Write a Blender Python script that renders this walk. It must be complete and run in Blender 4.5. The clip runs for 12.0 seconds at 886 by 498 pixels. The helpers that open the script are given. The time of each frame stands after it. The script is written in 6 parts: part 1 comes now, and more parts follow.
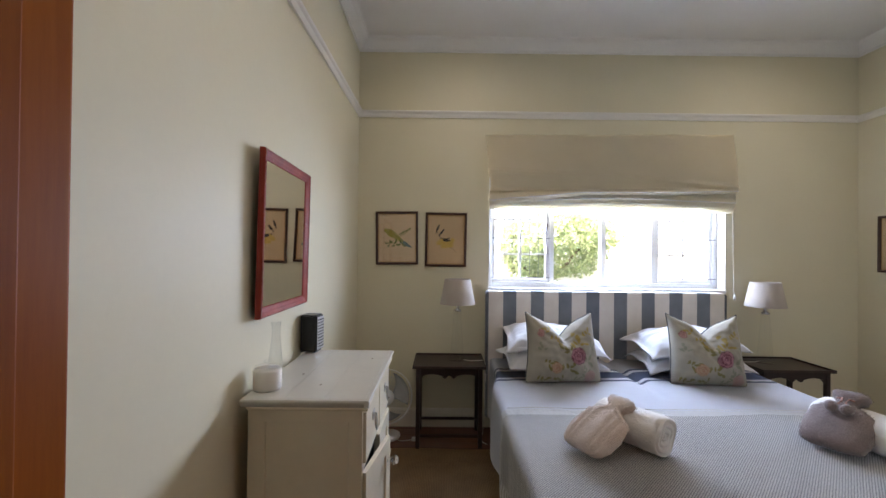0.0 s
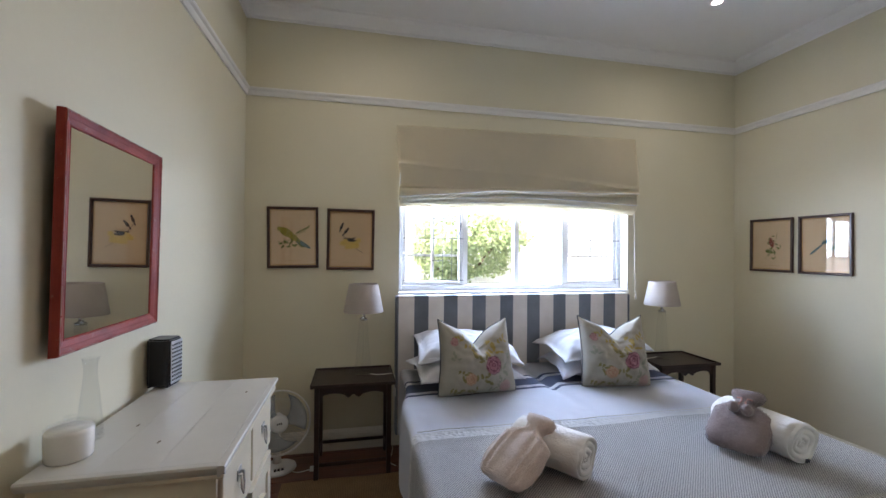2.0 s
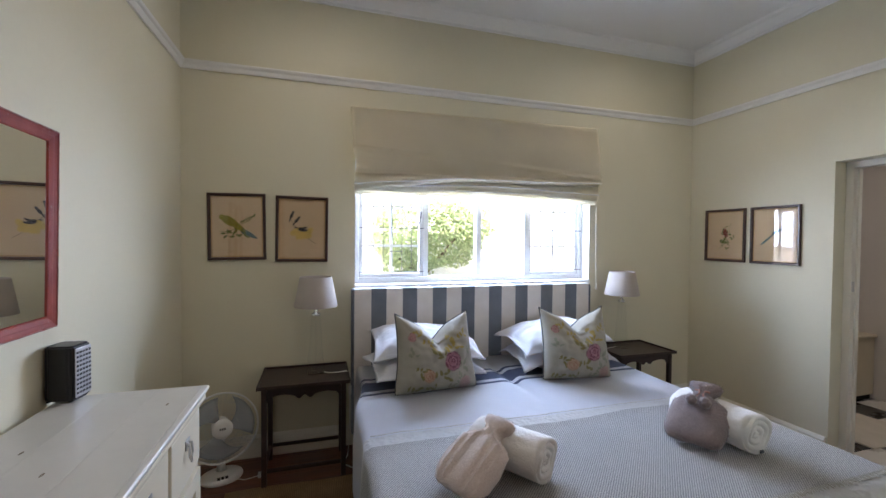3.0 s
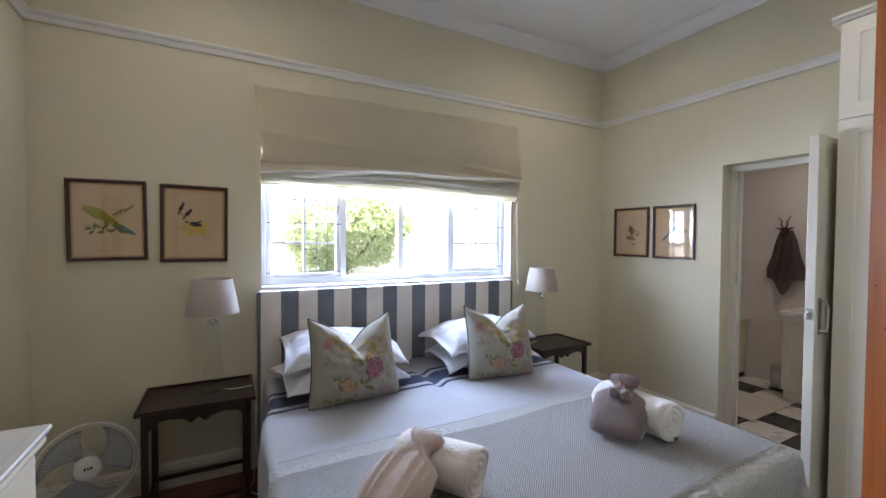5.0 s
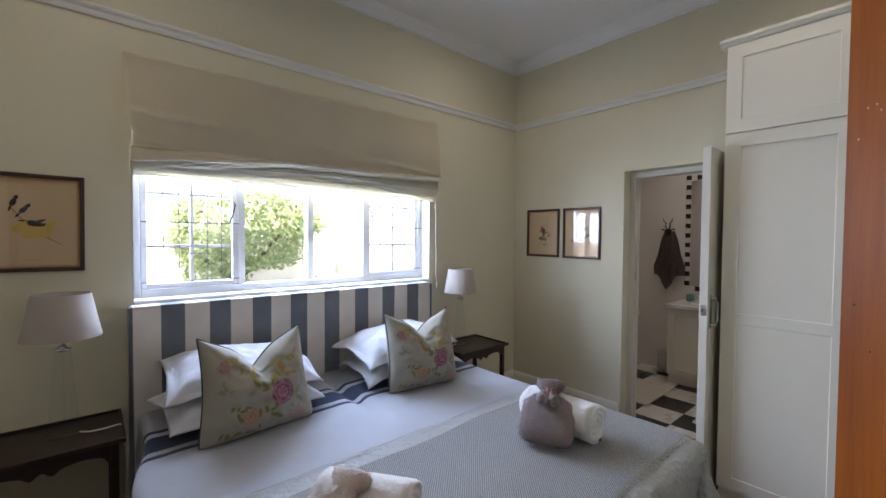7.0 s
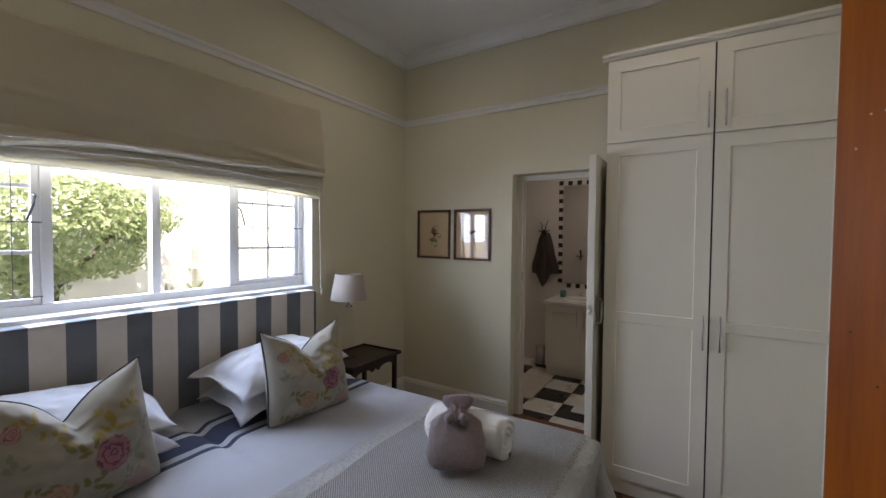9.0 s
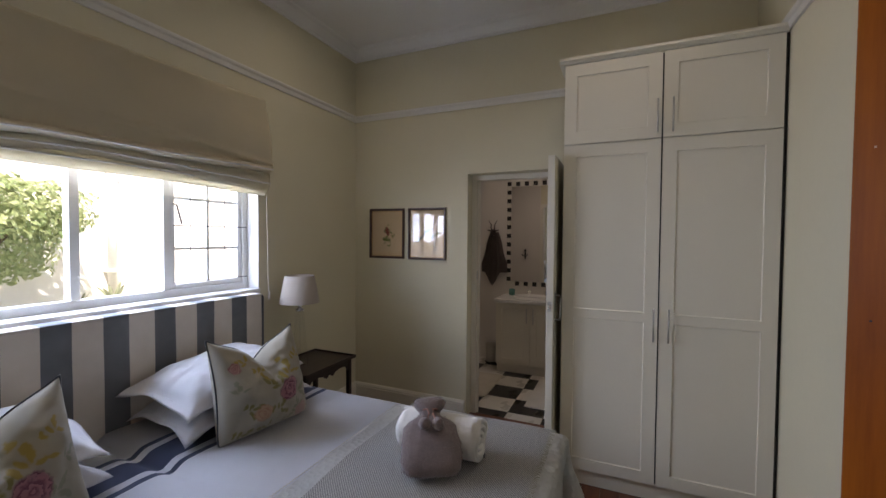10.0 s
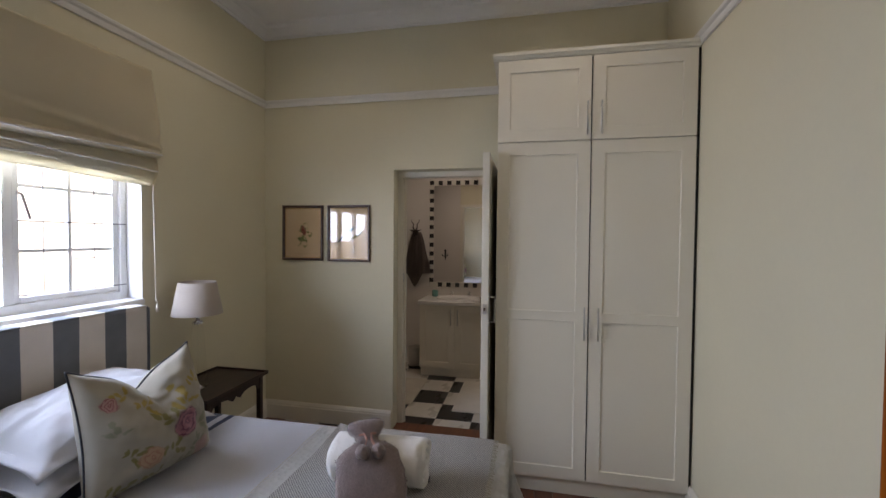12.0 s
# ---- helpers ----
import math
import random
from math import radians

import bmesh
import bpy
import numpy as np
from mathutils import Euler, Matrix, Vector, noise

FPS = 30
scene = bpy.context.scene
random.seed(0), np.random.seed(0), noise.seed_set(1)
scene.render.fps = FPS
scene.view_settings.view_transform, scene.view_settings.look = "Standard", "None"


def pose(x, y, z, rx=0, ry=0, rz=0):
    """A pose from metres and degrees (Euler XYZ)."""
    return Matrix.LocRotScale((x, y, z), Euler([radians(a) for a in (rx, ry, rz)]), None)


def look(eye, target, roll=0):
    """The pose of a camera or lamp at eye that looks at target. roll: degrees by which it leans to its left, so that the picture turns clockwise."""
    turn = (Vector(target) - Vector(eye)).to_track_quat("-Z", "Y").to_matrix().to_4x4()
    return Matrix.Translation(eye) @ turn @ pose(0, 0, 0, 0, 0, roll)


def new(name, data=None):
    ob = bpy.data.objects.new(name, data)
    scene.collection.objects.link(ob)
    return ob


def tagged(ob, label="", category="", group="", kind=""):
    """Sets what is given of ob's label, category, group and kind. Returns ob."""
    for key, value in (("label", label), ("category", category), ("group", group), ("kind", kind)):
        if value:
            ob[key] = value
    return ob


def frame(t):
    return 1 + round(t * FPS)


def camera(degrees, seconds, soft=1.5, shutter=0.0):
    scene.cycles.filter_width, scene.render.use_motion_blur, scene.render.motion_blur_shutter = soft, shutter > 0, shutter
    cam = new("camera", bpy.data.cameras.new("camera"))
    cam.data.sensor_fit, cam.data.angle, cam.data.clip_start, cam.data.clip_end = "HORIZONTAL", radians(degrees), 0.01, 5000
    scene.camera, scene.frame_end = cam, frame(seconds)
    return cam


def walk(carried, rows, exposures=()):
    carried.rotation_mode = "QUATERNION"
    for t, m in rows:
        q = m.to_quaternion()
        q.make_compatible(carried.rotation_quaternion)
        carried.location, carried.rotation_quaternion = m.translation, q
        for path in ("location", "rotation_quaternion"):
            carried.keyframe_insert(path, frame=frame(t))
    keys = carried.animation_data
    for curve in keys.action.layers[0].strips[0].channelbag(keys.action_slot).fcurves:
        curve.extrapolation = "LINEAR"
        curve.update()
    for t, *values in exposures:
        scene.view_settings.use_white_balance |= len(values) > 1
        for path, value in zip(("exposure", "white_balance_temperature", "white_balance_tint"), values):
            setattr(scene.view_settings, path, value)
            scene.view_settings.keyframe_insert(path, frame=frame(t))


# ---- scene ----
cam = camera(94.8, 12.0, soft=1.5)
PATH = [
    (0, (0.265, 0.358, 1.465), (0.27, 2.358, 1.479), 0.6),
    (0.5, (0.279, 0.433, 1.471), (0.368, 2.431, 1.486), 0.5),
    (1, (0.279, 0.506, 1.483), (0.481, 2.495, 1.498), 0.6),
    (1.5, (0.3, 0.574, 1.486), (0.624, 2.547, 1.501), 0.5),
    (2, (0.334, 0.649, 1.488), (0.753, 2.605, 1.498), 0.5),
    (2.5, (0.376, 0.708, 1.503), (0.873, 2.645, 1.478), 0.5),
    (3, (0.414, 0.77, 1.499), (0.994, 2.683, 1.456), 0.5),
    (5, (0.463, 0.925, 1.486), (1.402, 2.69, 1.438), 0.4),
    (5.5, (0.488, 0.95, 1.494), (1.503, 2.672, 1.442), 0.4),
    (6, (0.517, 0.987, 1.508), (1.619, 2.655, 1.45), 0.4),
    (6.5, (0.51, 1.05, 1.506), (1.717, 2.643, 1.452), 0.4),
    (7, (0.499, 1.106, 1.514), (1.804, 2.621, 1.457), 0.4),
    (9, (0.603, 1.332, 1.541), (2.292, 2.401, 1.48), 0.5),
    (9.5, (0.6, 1.402, 1.541), (2.371, 2.33, 1.481), 0.4),
    (10, (0.588, 1.479, 1.532), (2.417, 2.286, 1.474), 0.4),
    (10.5, (0.582, 1.545, 1.528), (2.452, 2.251, 1.47), 0.4),
    (11, (0.626, 1.597, 1.525), (2.536, 2.187, 1.465), 0.4),
    (11.5, (0.688, 1.631, 1.535), (2.628, 2.114, 1.474), 0.5),
    (12, (0.724, 1.645, 1.528), (2.682, 2.045, 1.475), 0.5),
]
LIGHT = [(0.0, 2.80, 6650, 17), (0.5, 2.66, 6400, 16), (3.0, 2.70, 6300, 16), (6.0, 2.66, 6300, 17), (7.0, 2.38, 6350, 17), (9.0, 1.78, 6900, 17), (9.5, 1.68, 7000, 18), (10.5, 1.68, 7150, 20), (11.5, 1.72, 7200, 20), (12.0, 1.94, 7200, 19)]
walk(cam, [(t, look(eye, target, roll)) for t, eye, target, roll in PATH], LIGHT)
# the exposure falls as the camera nears the window
# ---- world and sun ----
world = bpy.data.worlds.new("sky")
scene.world = world
world.use_nodes = True
wn, wl = world.node_tree.nodes, world.node_tree.links
sky = wn.new("ShaderNodeTexSky")
sky.sky_type, sky.sun_disc = "NISHITA", False
sky.sun_elevation, sky.sun_rotation = radians(58), radians(205)
wn["Background"].inputs[1].default_value = 0.12
wl.new(sky.outputs[0], wn["Background"].inputs[0])
sun = new("sun", bpy.data.lights.new("sun", "SUN"))
sun.data.energy, sun.data.angle, sun.data.color = 5.0, radians(0.6), (1.0, 0.95, 0.87)
sun.matrix_world = look((0.0, 0.0, 12.0), (2.2, 4.7, 3.7))

# added area lamp just outside the window, standing in for the sky's light
skylight = new("sky_stand_in", bpy.data.lights.new("sky_stand_in", "AREA"))
skylight.data.shape, skylight.data.size, skylight.data.size_y = "RECTANGLE", 1.96, 0.56
skylight.data.energy, skylight.data.color = 22.0, (0.56, 0.72, 1.0)
skylight.matrix_world = look((1.66, 4.20, 1.66), (1.66, 3.1, 0.58))

# ---- plan, in metres ----
WEST, EAST, SOUTH, NORTH = -0.448, 3.79, 0.72, 3.80
CEIL = 3.25
WIN_L, WIN_R, WIN_B, WIN_T = 0.66, 2.665, 1.165, 2.36
BATH_S, BATH_N, BATH_T = 1.905, 2.67, 2.06
DOOR_W, DOOR_E, DOOR_T = -0.075, 0.70, 2.05
HALL_N = 0.50
BATH_W, BATH_E = 3.98, 5.55


# ---- materials ----
def shader(name):
    m = bpy.data.materials.new(name)
    m.use_nodes = True
    return m, m.node_tree.nodes, m.node_tree.links, m.node_tree.nodes["Principled BSDF"]


def coords(n, l, scale=(1, 1, 1), kind="Object"):
    tc, mp = n.new("ShaderNodeTexCoord"), n.new("ShaderNodeMapping")
    mp.inputs["Scale"].default_value = scale
    l.new(tc.outputs[kind], mp.inputs["Vector"])
    return mp.outputs["Vector"]


def noise_tex(n, l, vec, scale, detail=4.0, rough=0.55):
    t = n.new("ShaderNodeTexNoise")
    t.inputs["Scale"].default_value, t.inputs["Detail"].default_value, t.inputs["Roughness"].default_value = scale, detail, rough
    l.new(vec, t.inputs["Vector"])
    return t.outputs["Fac"]


def ramp(n, l, fac, stops):
    r = n.new("ShaderNodeValToRGB")
    while len(r.color_ramp.elements) < len(stops):
        r.color_ramp.elements.new(0.5)
    for e, (p, c) in zip(r.color_ramp.elements, stops):
        e.position, e.color = p, (*c, 1)
    l.new(fac, r.inputs["Fac"])
    return r.outputs["Color"]


def blend(n, l, fac, a, b, mode="MIX"):
    m = n.new("ShaderNodeMix")
    m.data_type, m.blend_type = "RGBA", mode
    for sock, v in ((m.inputs["Factor"], fac), (m.inputs["A"], a), (m.inputs["B"], b)):
        if isinstance(v, (int, float)):
            sock.default_value = v
        elif isinstance(v, tuple):
            sock.default_value = (*v, 1)
        else:
            l.new(v, sock)
    return m.outputs["Result"]


def maths(n, l, op, a, b=0.0, clamp=False):
    m = n.new("ShaderNodeMath")
    m.operation, m.use_clamp = op, clamp
    for sock, v in ((m.inputs[0], a), (m.inputs[1], b)):
        if isinstance(v, (int, float)):
            sock.default_value = v
        else:
            l.new(v, sock)
    return m.outputs[0]


def bump(n, l, p, height, strength=0.2, dist=0.002):
    b = n.new("ShaderNodeBump")
    b.inputs["Strength"].default_value, b.inputs["Distance"].default_value = strength, dist
    l.new(height, b.inputs["Height"])
    l.new(b.outputs["Normal"], p.inputs["Normal"])
    return b


def shade(c, k):
    return tuple(min(1.0, v * k) for v in c)


def plain(name, color, rough=0.5, metal=0.0, vary=0.08, big=1.5, fine=60.0, bumps=0.15, depth=0.001, spec=0.5, sheen=0.0, coat=0.0):
    """A surface with broad stains and a fine grain round one colour."""
    m, n, l, p = shader(name)
    v = coords(n, l)
    broad = ramp(n, l, noise_tex(n, l, v, big, 3), [(0.3, shade(color, 1 - vary)), (0.7, shade(color, 1 + vary))])
    grain = noise_tex(n, l, v, fine, 5)
    col = blend(n, l, 0.35, broad, ramp(n, l, grain, [(0.3, shade(color, 1 - vary * 0.8)), (0.7, shade(color, 1 + vary * 0.8))]))
    l.new(col, p.inputs["Base Color"])
    p.inputs["Roughness"].default_value, p.inputs["Metallic"].default_value = rough, metal
    p.inputs["Specular IOR Level"].default_value = spec
    p.inputs["Sheen Weight"].default_value = sheen
    p.inputs["Coat Weight"].default_value = coat
    r = n.new("ShaderNodeMapRange")
    r.inputs["To Min"].default_value, r.inputs["To Max"].default_value = rough * 0.85, min(1, rough * 1.15)
    l.new(noise_tex(n, l, v, big * 3, 3), r.inputs["Value"])
    l.new(r.outputs[0], p.inputs["Roughness"])
    if bumps:
        bump(n, l, p, grain, bumps, depth)
    return m


def wood(name, dark, light, along=0, rough=0.4, scale=1.0, coat=0.0, own=False):
    """Grained timber; along: the axis of the grain; own: each piece gets its own tone."""
    m, n, l, p = shader(name)
    s = [14 * scale] * 3
    s[along] = 1.1 * scale
    v = coords(n, l, tuple(s))
    if own:
        oi, add = n.new("ShaderNodeObjectInfo"), n.new("ShaderNodeVectorMath")
        add.operation = "ADD"
        l.new(v, add.inputs[0])
        k = maths(n, l, "MULTIPLY", oi.outputs["Random"], 40.0)
        l.new(k, add.inputs[1])
        v = add.outputs[0]
    g = noise_tex(n, l, v, 1.6, 8, 0.62)
    col = ramp(n, l, g, [(0.28, dark), (0.52, tuple((a + b) / 2 for a, b in zip(dark, light))), (0.75, light)])
    fine = noise_tex(n, l, v, 9.0, 6, 0.7)
    col = blend(n, l, 0.25, col, ramp(n, l, fine, [(0.35, shade(dark, 0.8)), (0.65, light)]))
    if own:
        hsv = n.new("ShaderNodeHueSaturation")
        r = n.new("ShaderNodeMapRange")
        r.inputs["To Min"].default_value, r.inputs["To Max"].default_value = 0.75, 1.2
        l.new(oi.outputs["Random"], r.inputs["Value"])
        l.new(r.outputs[0], hsv.inputs["Value"])
        l.new(col, hsv.inputs["Color"])
        col = hsv.outputs["Color"]
    l.new(col, p.inputs["Base Color"])
    p.inputs["Roughness"].default_value = rough
    p.inputs["Coat Weight"].default_value, p.inputs["Coat Roughness"].default_value = coat, 0.18
    bump(n, l, p, fine, 0.15, 0.0008)
    return m


def fabric(name, color, thread=900.0, rough=0.9, vary=0.06, fold=6.0, folds=0.15, sheen=0.2, trans=0.0):
    m, n, l, p = shader(name)
    v = coords(n, l)
    col = ramp(n, l, noise_tex(n, l, v, fold, 4), [(0.3, shade(color, 1 - vary)), (0.7, shade(color, 1 + vary))])
    l.new(col, p.inputs["Base Color"])
    p.inputs["Roughness"].default_value, p.inputs["Sheen Weight"].default_value = rough, sheen
    p.inputs["Specular IOR Level"].default_value = 0.2
    p.inputs["Transmission Weight"].default_value = 0.0
    b1 = bump(n, l, p, noise_tex(n, l, v, thread, 2), 0.25, 0.0006)
    b2 = n.new("ShaderNodeBump")
    b2.inputs["Strength"].default_value, b2.inputs["Distance"].default_value = folds, 0.02
    l.new(noise_tex(n, l, v, fold * 1.7, 3), b2.inputs["Height"])
    l.new(b2.outputs["Normal"], b1.inputs["Normal"])
    if trans:
        t, mx = n.new("ShaderNodeBsdfTranslucent"), n.new("ShaderNodeMixShader")
        t.inputs["Color"].default_value = (*color, 1)
        mx.inputs[0].default_value = trans
        l.new(p.outputs[0], mx.inputs[1])
        l.new(t.outputs[0], mx.inputs[2])
        l.new(mx.outputs[0], n["Material Output"].inputs["Surface"])
    return m


def pane_glass(name, tint=(1, 1, 1), strength=1.0):
    """Thin glass: clear, with a mirror gloss that grows towards grazing."""
    m, n, l, p = shader(name)
    t, g, mx, f = n.new("ShaderNodeBsdfTransparent"), n.new("ShaderNodeBsdfGlossy"), n.new("ShaderNodeMixShader"), n.new("ShaderNodeLayerWeight")
    t.inputs["Color"].default_value = (*tint, 1)
    g.inputs["Roughness"].default_value = 0.01
    f.inputs["Blend"].default_value = 0.5
    rise = maths(n, l, "POWER", f.outputs["Facing"], 4.0)
    lift = maths(n, l, "ADD", maths(n, l, "MULTIPLY", rise, 0.55), 0.03)
    l.new(maths(n, l, "MULTIPLY", lift, strength, True), mx.inputs[0])
    l.new(t.outputs[0], mx.inputs[1])
    l.new(g.outputs[0], mx.inputs[2])
    l.new(mx.outputs[0], n["Material Output"].inputs["Surface"])
    return m


M = {}
M["wall"] = plain("cream_wall_paint", (0.68, 0.632, 0.470), 0.55, vary=0.03, big=1.2, fine=45, bumps=0.15, depth=0.002, spec=0.3)
M["ceiling"] = plain("white_ceiling_paint", (0.80, 0.79, 0.77), 0.7, vary=0.03, big=0.8, fine=30, bumps=0.2, depth=0.002)
M["trim"] = plain("white_gloss_trim", (0.78, 0.76, 0.71), 0.35, vary=0.03, fine=40)
M["skirting"] = plain("cream_gloss_skirting", (0.74, 0.70, 0.60), 0.38, vary=0.03, fine=40)
M["window_white"] = plain("white_window_enamel", (0.79, 0.79, 0.78), 0.35, vary=0.04, fine=50)
M["bars"] = plain("grey_iron", (0.20, 0.20, 0.21), 0.5, metal=0.4)
M["glass"] = pane_glass("window_glass")
M["picture_glass"] = pane_glass("picture_glass", strength=1.6)
M["garden_wall"] = plain("white_plaster_outdoors", (0.80, 0.79, 0.76), 0.85, vary=0.05, fine=20, bumps=0.4, depth=0.004)
M["paving"] = plain("pale_paving", (0.55, 0.53, 0.48), 0.9, vary=0.12, fine=20)
M["soil"] = plain("earth", (0.16, 0.12, 0.08), 0.95, vary=0.2)
M["board"] = wood("stained_floorboard", (0.075, 0.022, 0.010), (0.20, 0.065, 0.028), 0, 0.32, 1.0, 0.3, own=True)
M["door_wood"] = wood("varnished_pine", (0.21, 0.043, 0.0015), (0.41, 0.112, 0.0045), 2, 0.5, 0.55, 0.0)
M["door_wood"].node_tree.nodes["Principled BSDF"].inputs["Specular IOR Level"].default_value = 0.12
M["dark_wood"] = wood("dark_stained_wood", (0.012, 0.006, 0.005), (0.048, 0.021, 0.015), 0, 0.42, 1.4, 0.12)
M["cupboard"] = plain("cream_cupboard_lacquer", (0.79, 0.75, 0.64), 0.40, vary=0.02, fine=80, bumps=0.05)
M["dresser"] = plain("painted_pine_cream", (0.67, 0.595, 0.445), 0.38, vary=0.05, big=2.5, fine=35, bumps=0.2)
M["dresser_top"] = plain("worn_painted_top", (0.53, 0.51, 0.45), 0.33, vary=0.06, big=3.5, fine=30, bumps=0.2)
# near-black painted for the shade in gaps and holes, and on hidden parts
M["dark_fill"] = plain("shade_and_backing_black", (0.03, 0.027, 0.024), 0.9)
M["steel"] = plain("brushed_steel", (0.55, 0.54, 0.52), 0.3, metal=1.0, fine=200)
M["chrome"] = plain("chrome", (0.8, 0.8, 0.8), 0.08, metal=1.0, bumps=0)
M["bath_wall"] = plain("pale_bathroom_paint", (0.70, 0.66, 0.61), 0.5, vary=0.03, fine=40)
M["tile_white"] = plain("off_white_tile", (0.66, 0.63, 0.56), 0.28, vary=0.06, fine=25, bumps=0.06)
M["tile_black"] = plain("black_tile", (0.018, 0.016, 0.015), 0.28, vary=0.2, fine=25, bumps=0.06)
M["grout"] = plain("grey_grout", (0.30, 0.28, 0.25), 0.9)
M["mat"] = fabric("cream_bath_mat", (0.62, 0.57, 0.47), 300, folds=0.2)
M["ceramic"] = plain("white_ceramic", (0.82, 0.81, 0.78), 0.12, vary=0.02, bumps=0)


# ---- building blocks ----
def part(name, bm, material, parent=None, label="", smooth=False):
    me = bpy.data.meshes.new(name)
    bmesh.ops.recalc_face_normals(bm, faces=bm.faces[:])
    bm.to_mesh(me)
    bm.free()
    if material:
        me.materials.append(material)
    if smooth:
        for f in me.polygons:
            f.use_smooth = True
    ob = new(name, me)
    ob.parent = parent
    if label:
        tagged(ob, label)
    return ob


def thing(name, at, label, category, group="", turn=0.0, kind=""):
    ob = new(name)
    ob.matrix_world = pose(*at, 0, 0, turn)
    ob.empty_display_size = 0.1
    return tagged(ob, label, category, group, kind)


def box(bm, x0, x1, y0, y1, z0, z1):
    v = [bm.verts.new(c) for c in ((x0, y0, z0), (x1, y0, z0), (x1, y1, z0), (x0, y1, z0), (x0, y0, z1), (x1, y0, z1), (x1, y1, z1), (x0, y1, z1))]
    for f in ((0, 3, 2, 1), (4, 5, 6, 7), (0, 1, 5, 4), (1, 2, 6, 5), (2, 3, 7, 6), (3, 0, 4, 7)):
        bm.faces.new([v[i] for i in f])
    return v


def boxes(*dims, soft=0.0, seg=2):
    bm = bmesh.new()
    for d in dims:
        box(bm, *d)
    if soft:
        bmesh.ops.bevel(bm, geom=bm.edges[:], offset=soft, segments=seg, profile=0.6, affect="EDGES", clamp_overlap=True)
    return bm


def prism(outline, axis, a, b, soft=0.0):
    """Extrude an outline of (u, v) along an axis: x -> (y, z), y -> (x, z), z -> (x, y)."""
    bm = bmesh.new()
    place = {"x": lambda u, v, w: (w, u, v), "y": lambda u, v, w: (u, w, v), "z": lambda u, v, w: (u, v, w)}[axis]
    lo = [bm.verts.new(place(u, v, a)) for u, v in outline]
    hi = [bm.verts.new(place(u, v, b)) for u, v in outline]
    k = len(outline)
    bm.faces.new(lo)
    bm.faces.new(hi[::-1])
    for i in range(k):
        bm.faces.new((lo[i], lo[(i + 1) % k], hi[(i + 1) % k], hi[i]))
    if soft:
        bmesh.ops.bevel(bm, geom=bm.edges[:], offset=soft, segments=2, affect="EDGES", clamp_overlap=True)
    return bm


def lathe(profile, seg=32, bm=None, at=(0, 0, 0), sx=1.0, sy=1.0):
    """Turn a profile of (radius, z) about z."""
    bm = bm or bmesh.new()
    rings = []
    for r, z in profile:
        if r < 1e-6:
            rings.append([bm.verts.new((at[0], at[1], at[2] + z))])
        else:
            rings.append([bm.verts.new((at[0] + r * sx * math.cos(2 * math.pi * i / seg), at[1] + r * sy * math.sin(2 * math.pi * i / seg), at[2] + z)) for i in range(seg)])
    for p, q in zip(rings, rings[1:]):
        for i in range(seg):
            j = (i + 1) % seg
            if len(p) == 1 and len(q) > 1:
                bm.faces.new((p[0], q[j], q[i]))
            elif len(q) == 1 and len(p) > 1:
                bm.faces.new((p[i], p[j], q[0]))
            elif len(p) > 1:
                bm.faces.new((p[i], p[j], q[j], q[i]))
    return bm


def tube(points, radius, seg=6, bm=None, closed=False):
    bm = bm or bmesh.new()
    pts = [Vector(p) for p in points]
    rings = []
    k = len(pts)
    up = Vector((0.13, 0.21, 0.97))
    for i, p in enumerate(pts):
        a = pts[(i - 1) % k] if closed or i else p
        b = pts[(i + 1) % k] if closed or i < k - 1 else p
        d = (b - a).normalized()
        s = d.cross(up)
        s = (s if s.length > 0.05 else d.cross(Vector((1, 0, 0)))).normalized()
        t = d.cross(s).normalized()
        r = radius(i / max(1, k - 1)) if callable(radius) else radius
        rings.append([bm.verts.new(p + s * r * math.cos(2 * math.pi * j / seg) + t * r * math.sin(2 * math.pi * j / seg)) for j in range(seg)])
    pairs = list(zip(rings, rings[1:])) + ([(rings[-1], rings[0])] if closed else [])
    for p, q in pairs:
        for j in range(seg):
            bm.faces.new((p[j], p[(j + 1) % seg], q[(j + 1) % seg], q[j]))
    if not closed:
        bm.faces.new(rings[0][::-1])
        bm.faces.new(rings[-1])
    return bm


def sheet(nu, nv, fn, thick=0.0):
    """A grid of fn(u, v) for u, v in 0..1; with thick it gets a back."""
    bm = bmesh.new()
    g = [[bm.verts.new(fn(i / nu, j / nv)) for j in range(nv + 1)] for i in range(nu + 1)]
    for i in range(nu):
        for j in range(nv):
            bm.faces.new((g[i][j], g[i + 1][j], g[i + 1][j + 1], g[i][j + 1]))
    if thick:
        bmesh.ops.solidify(bm, geom=bm.faces[:], thickness=thick)
    return bm


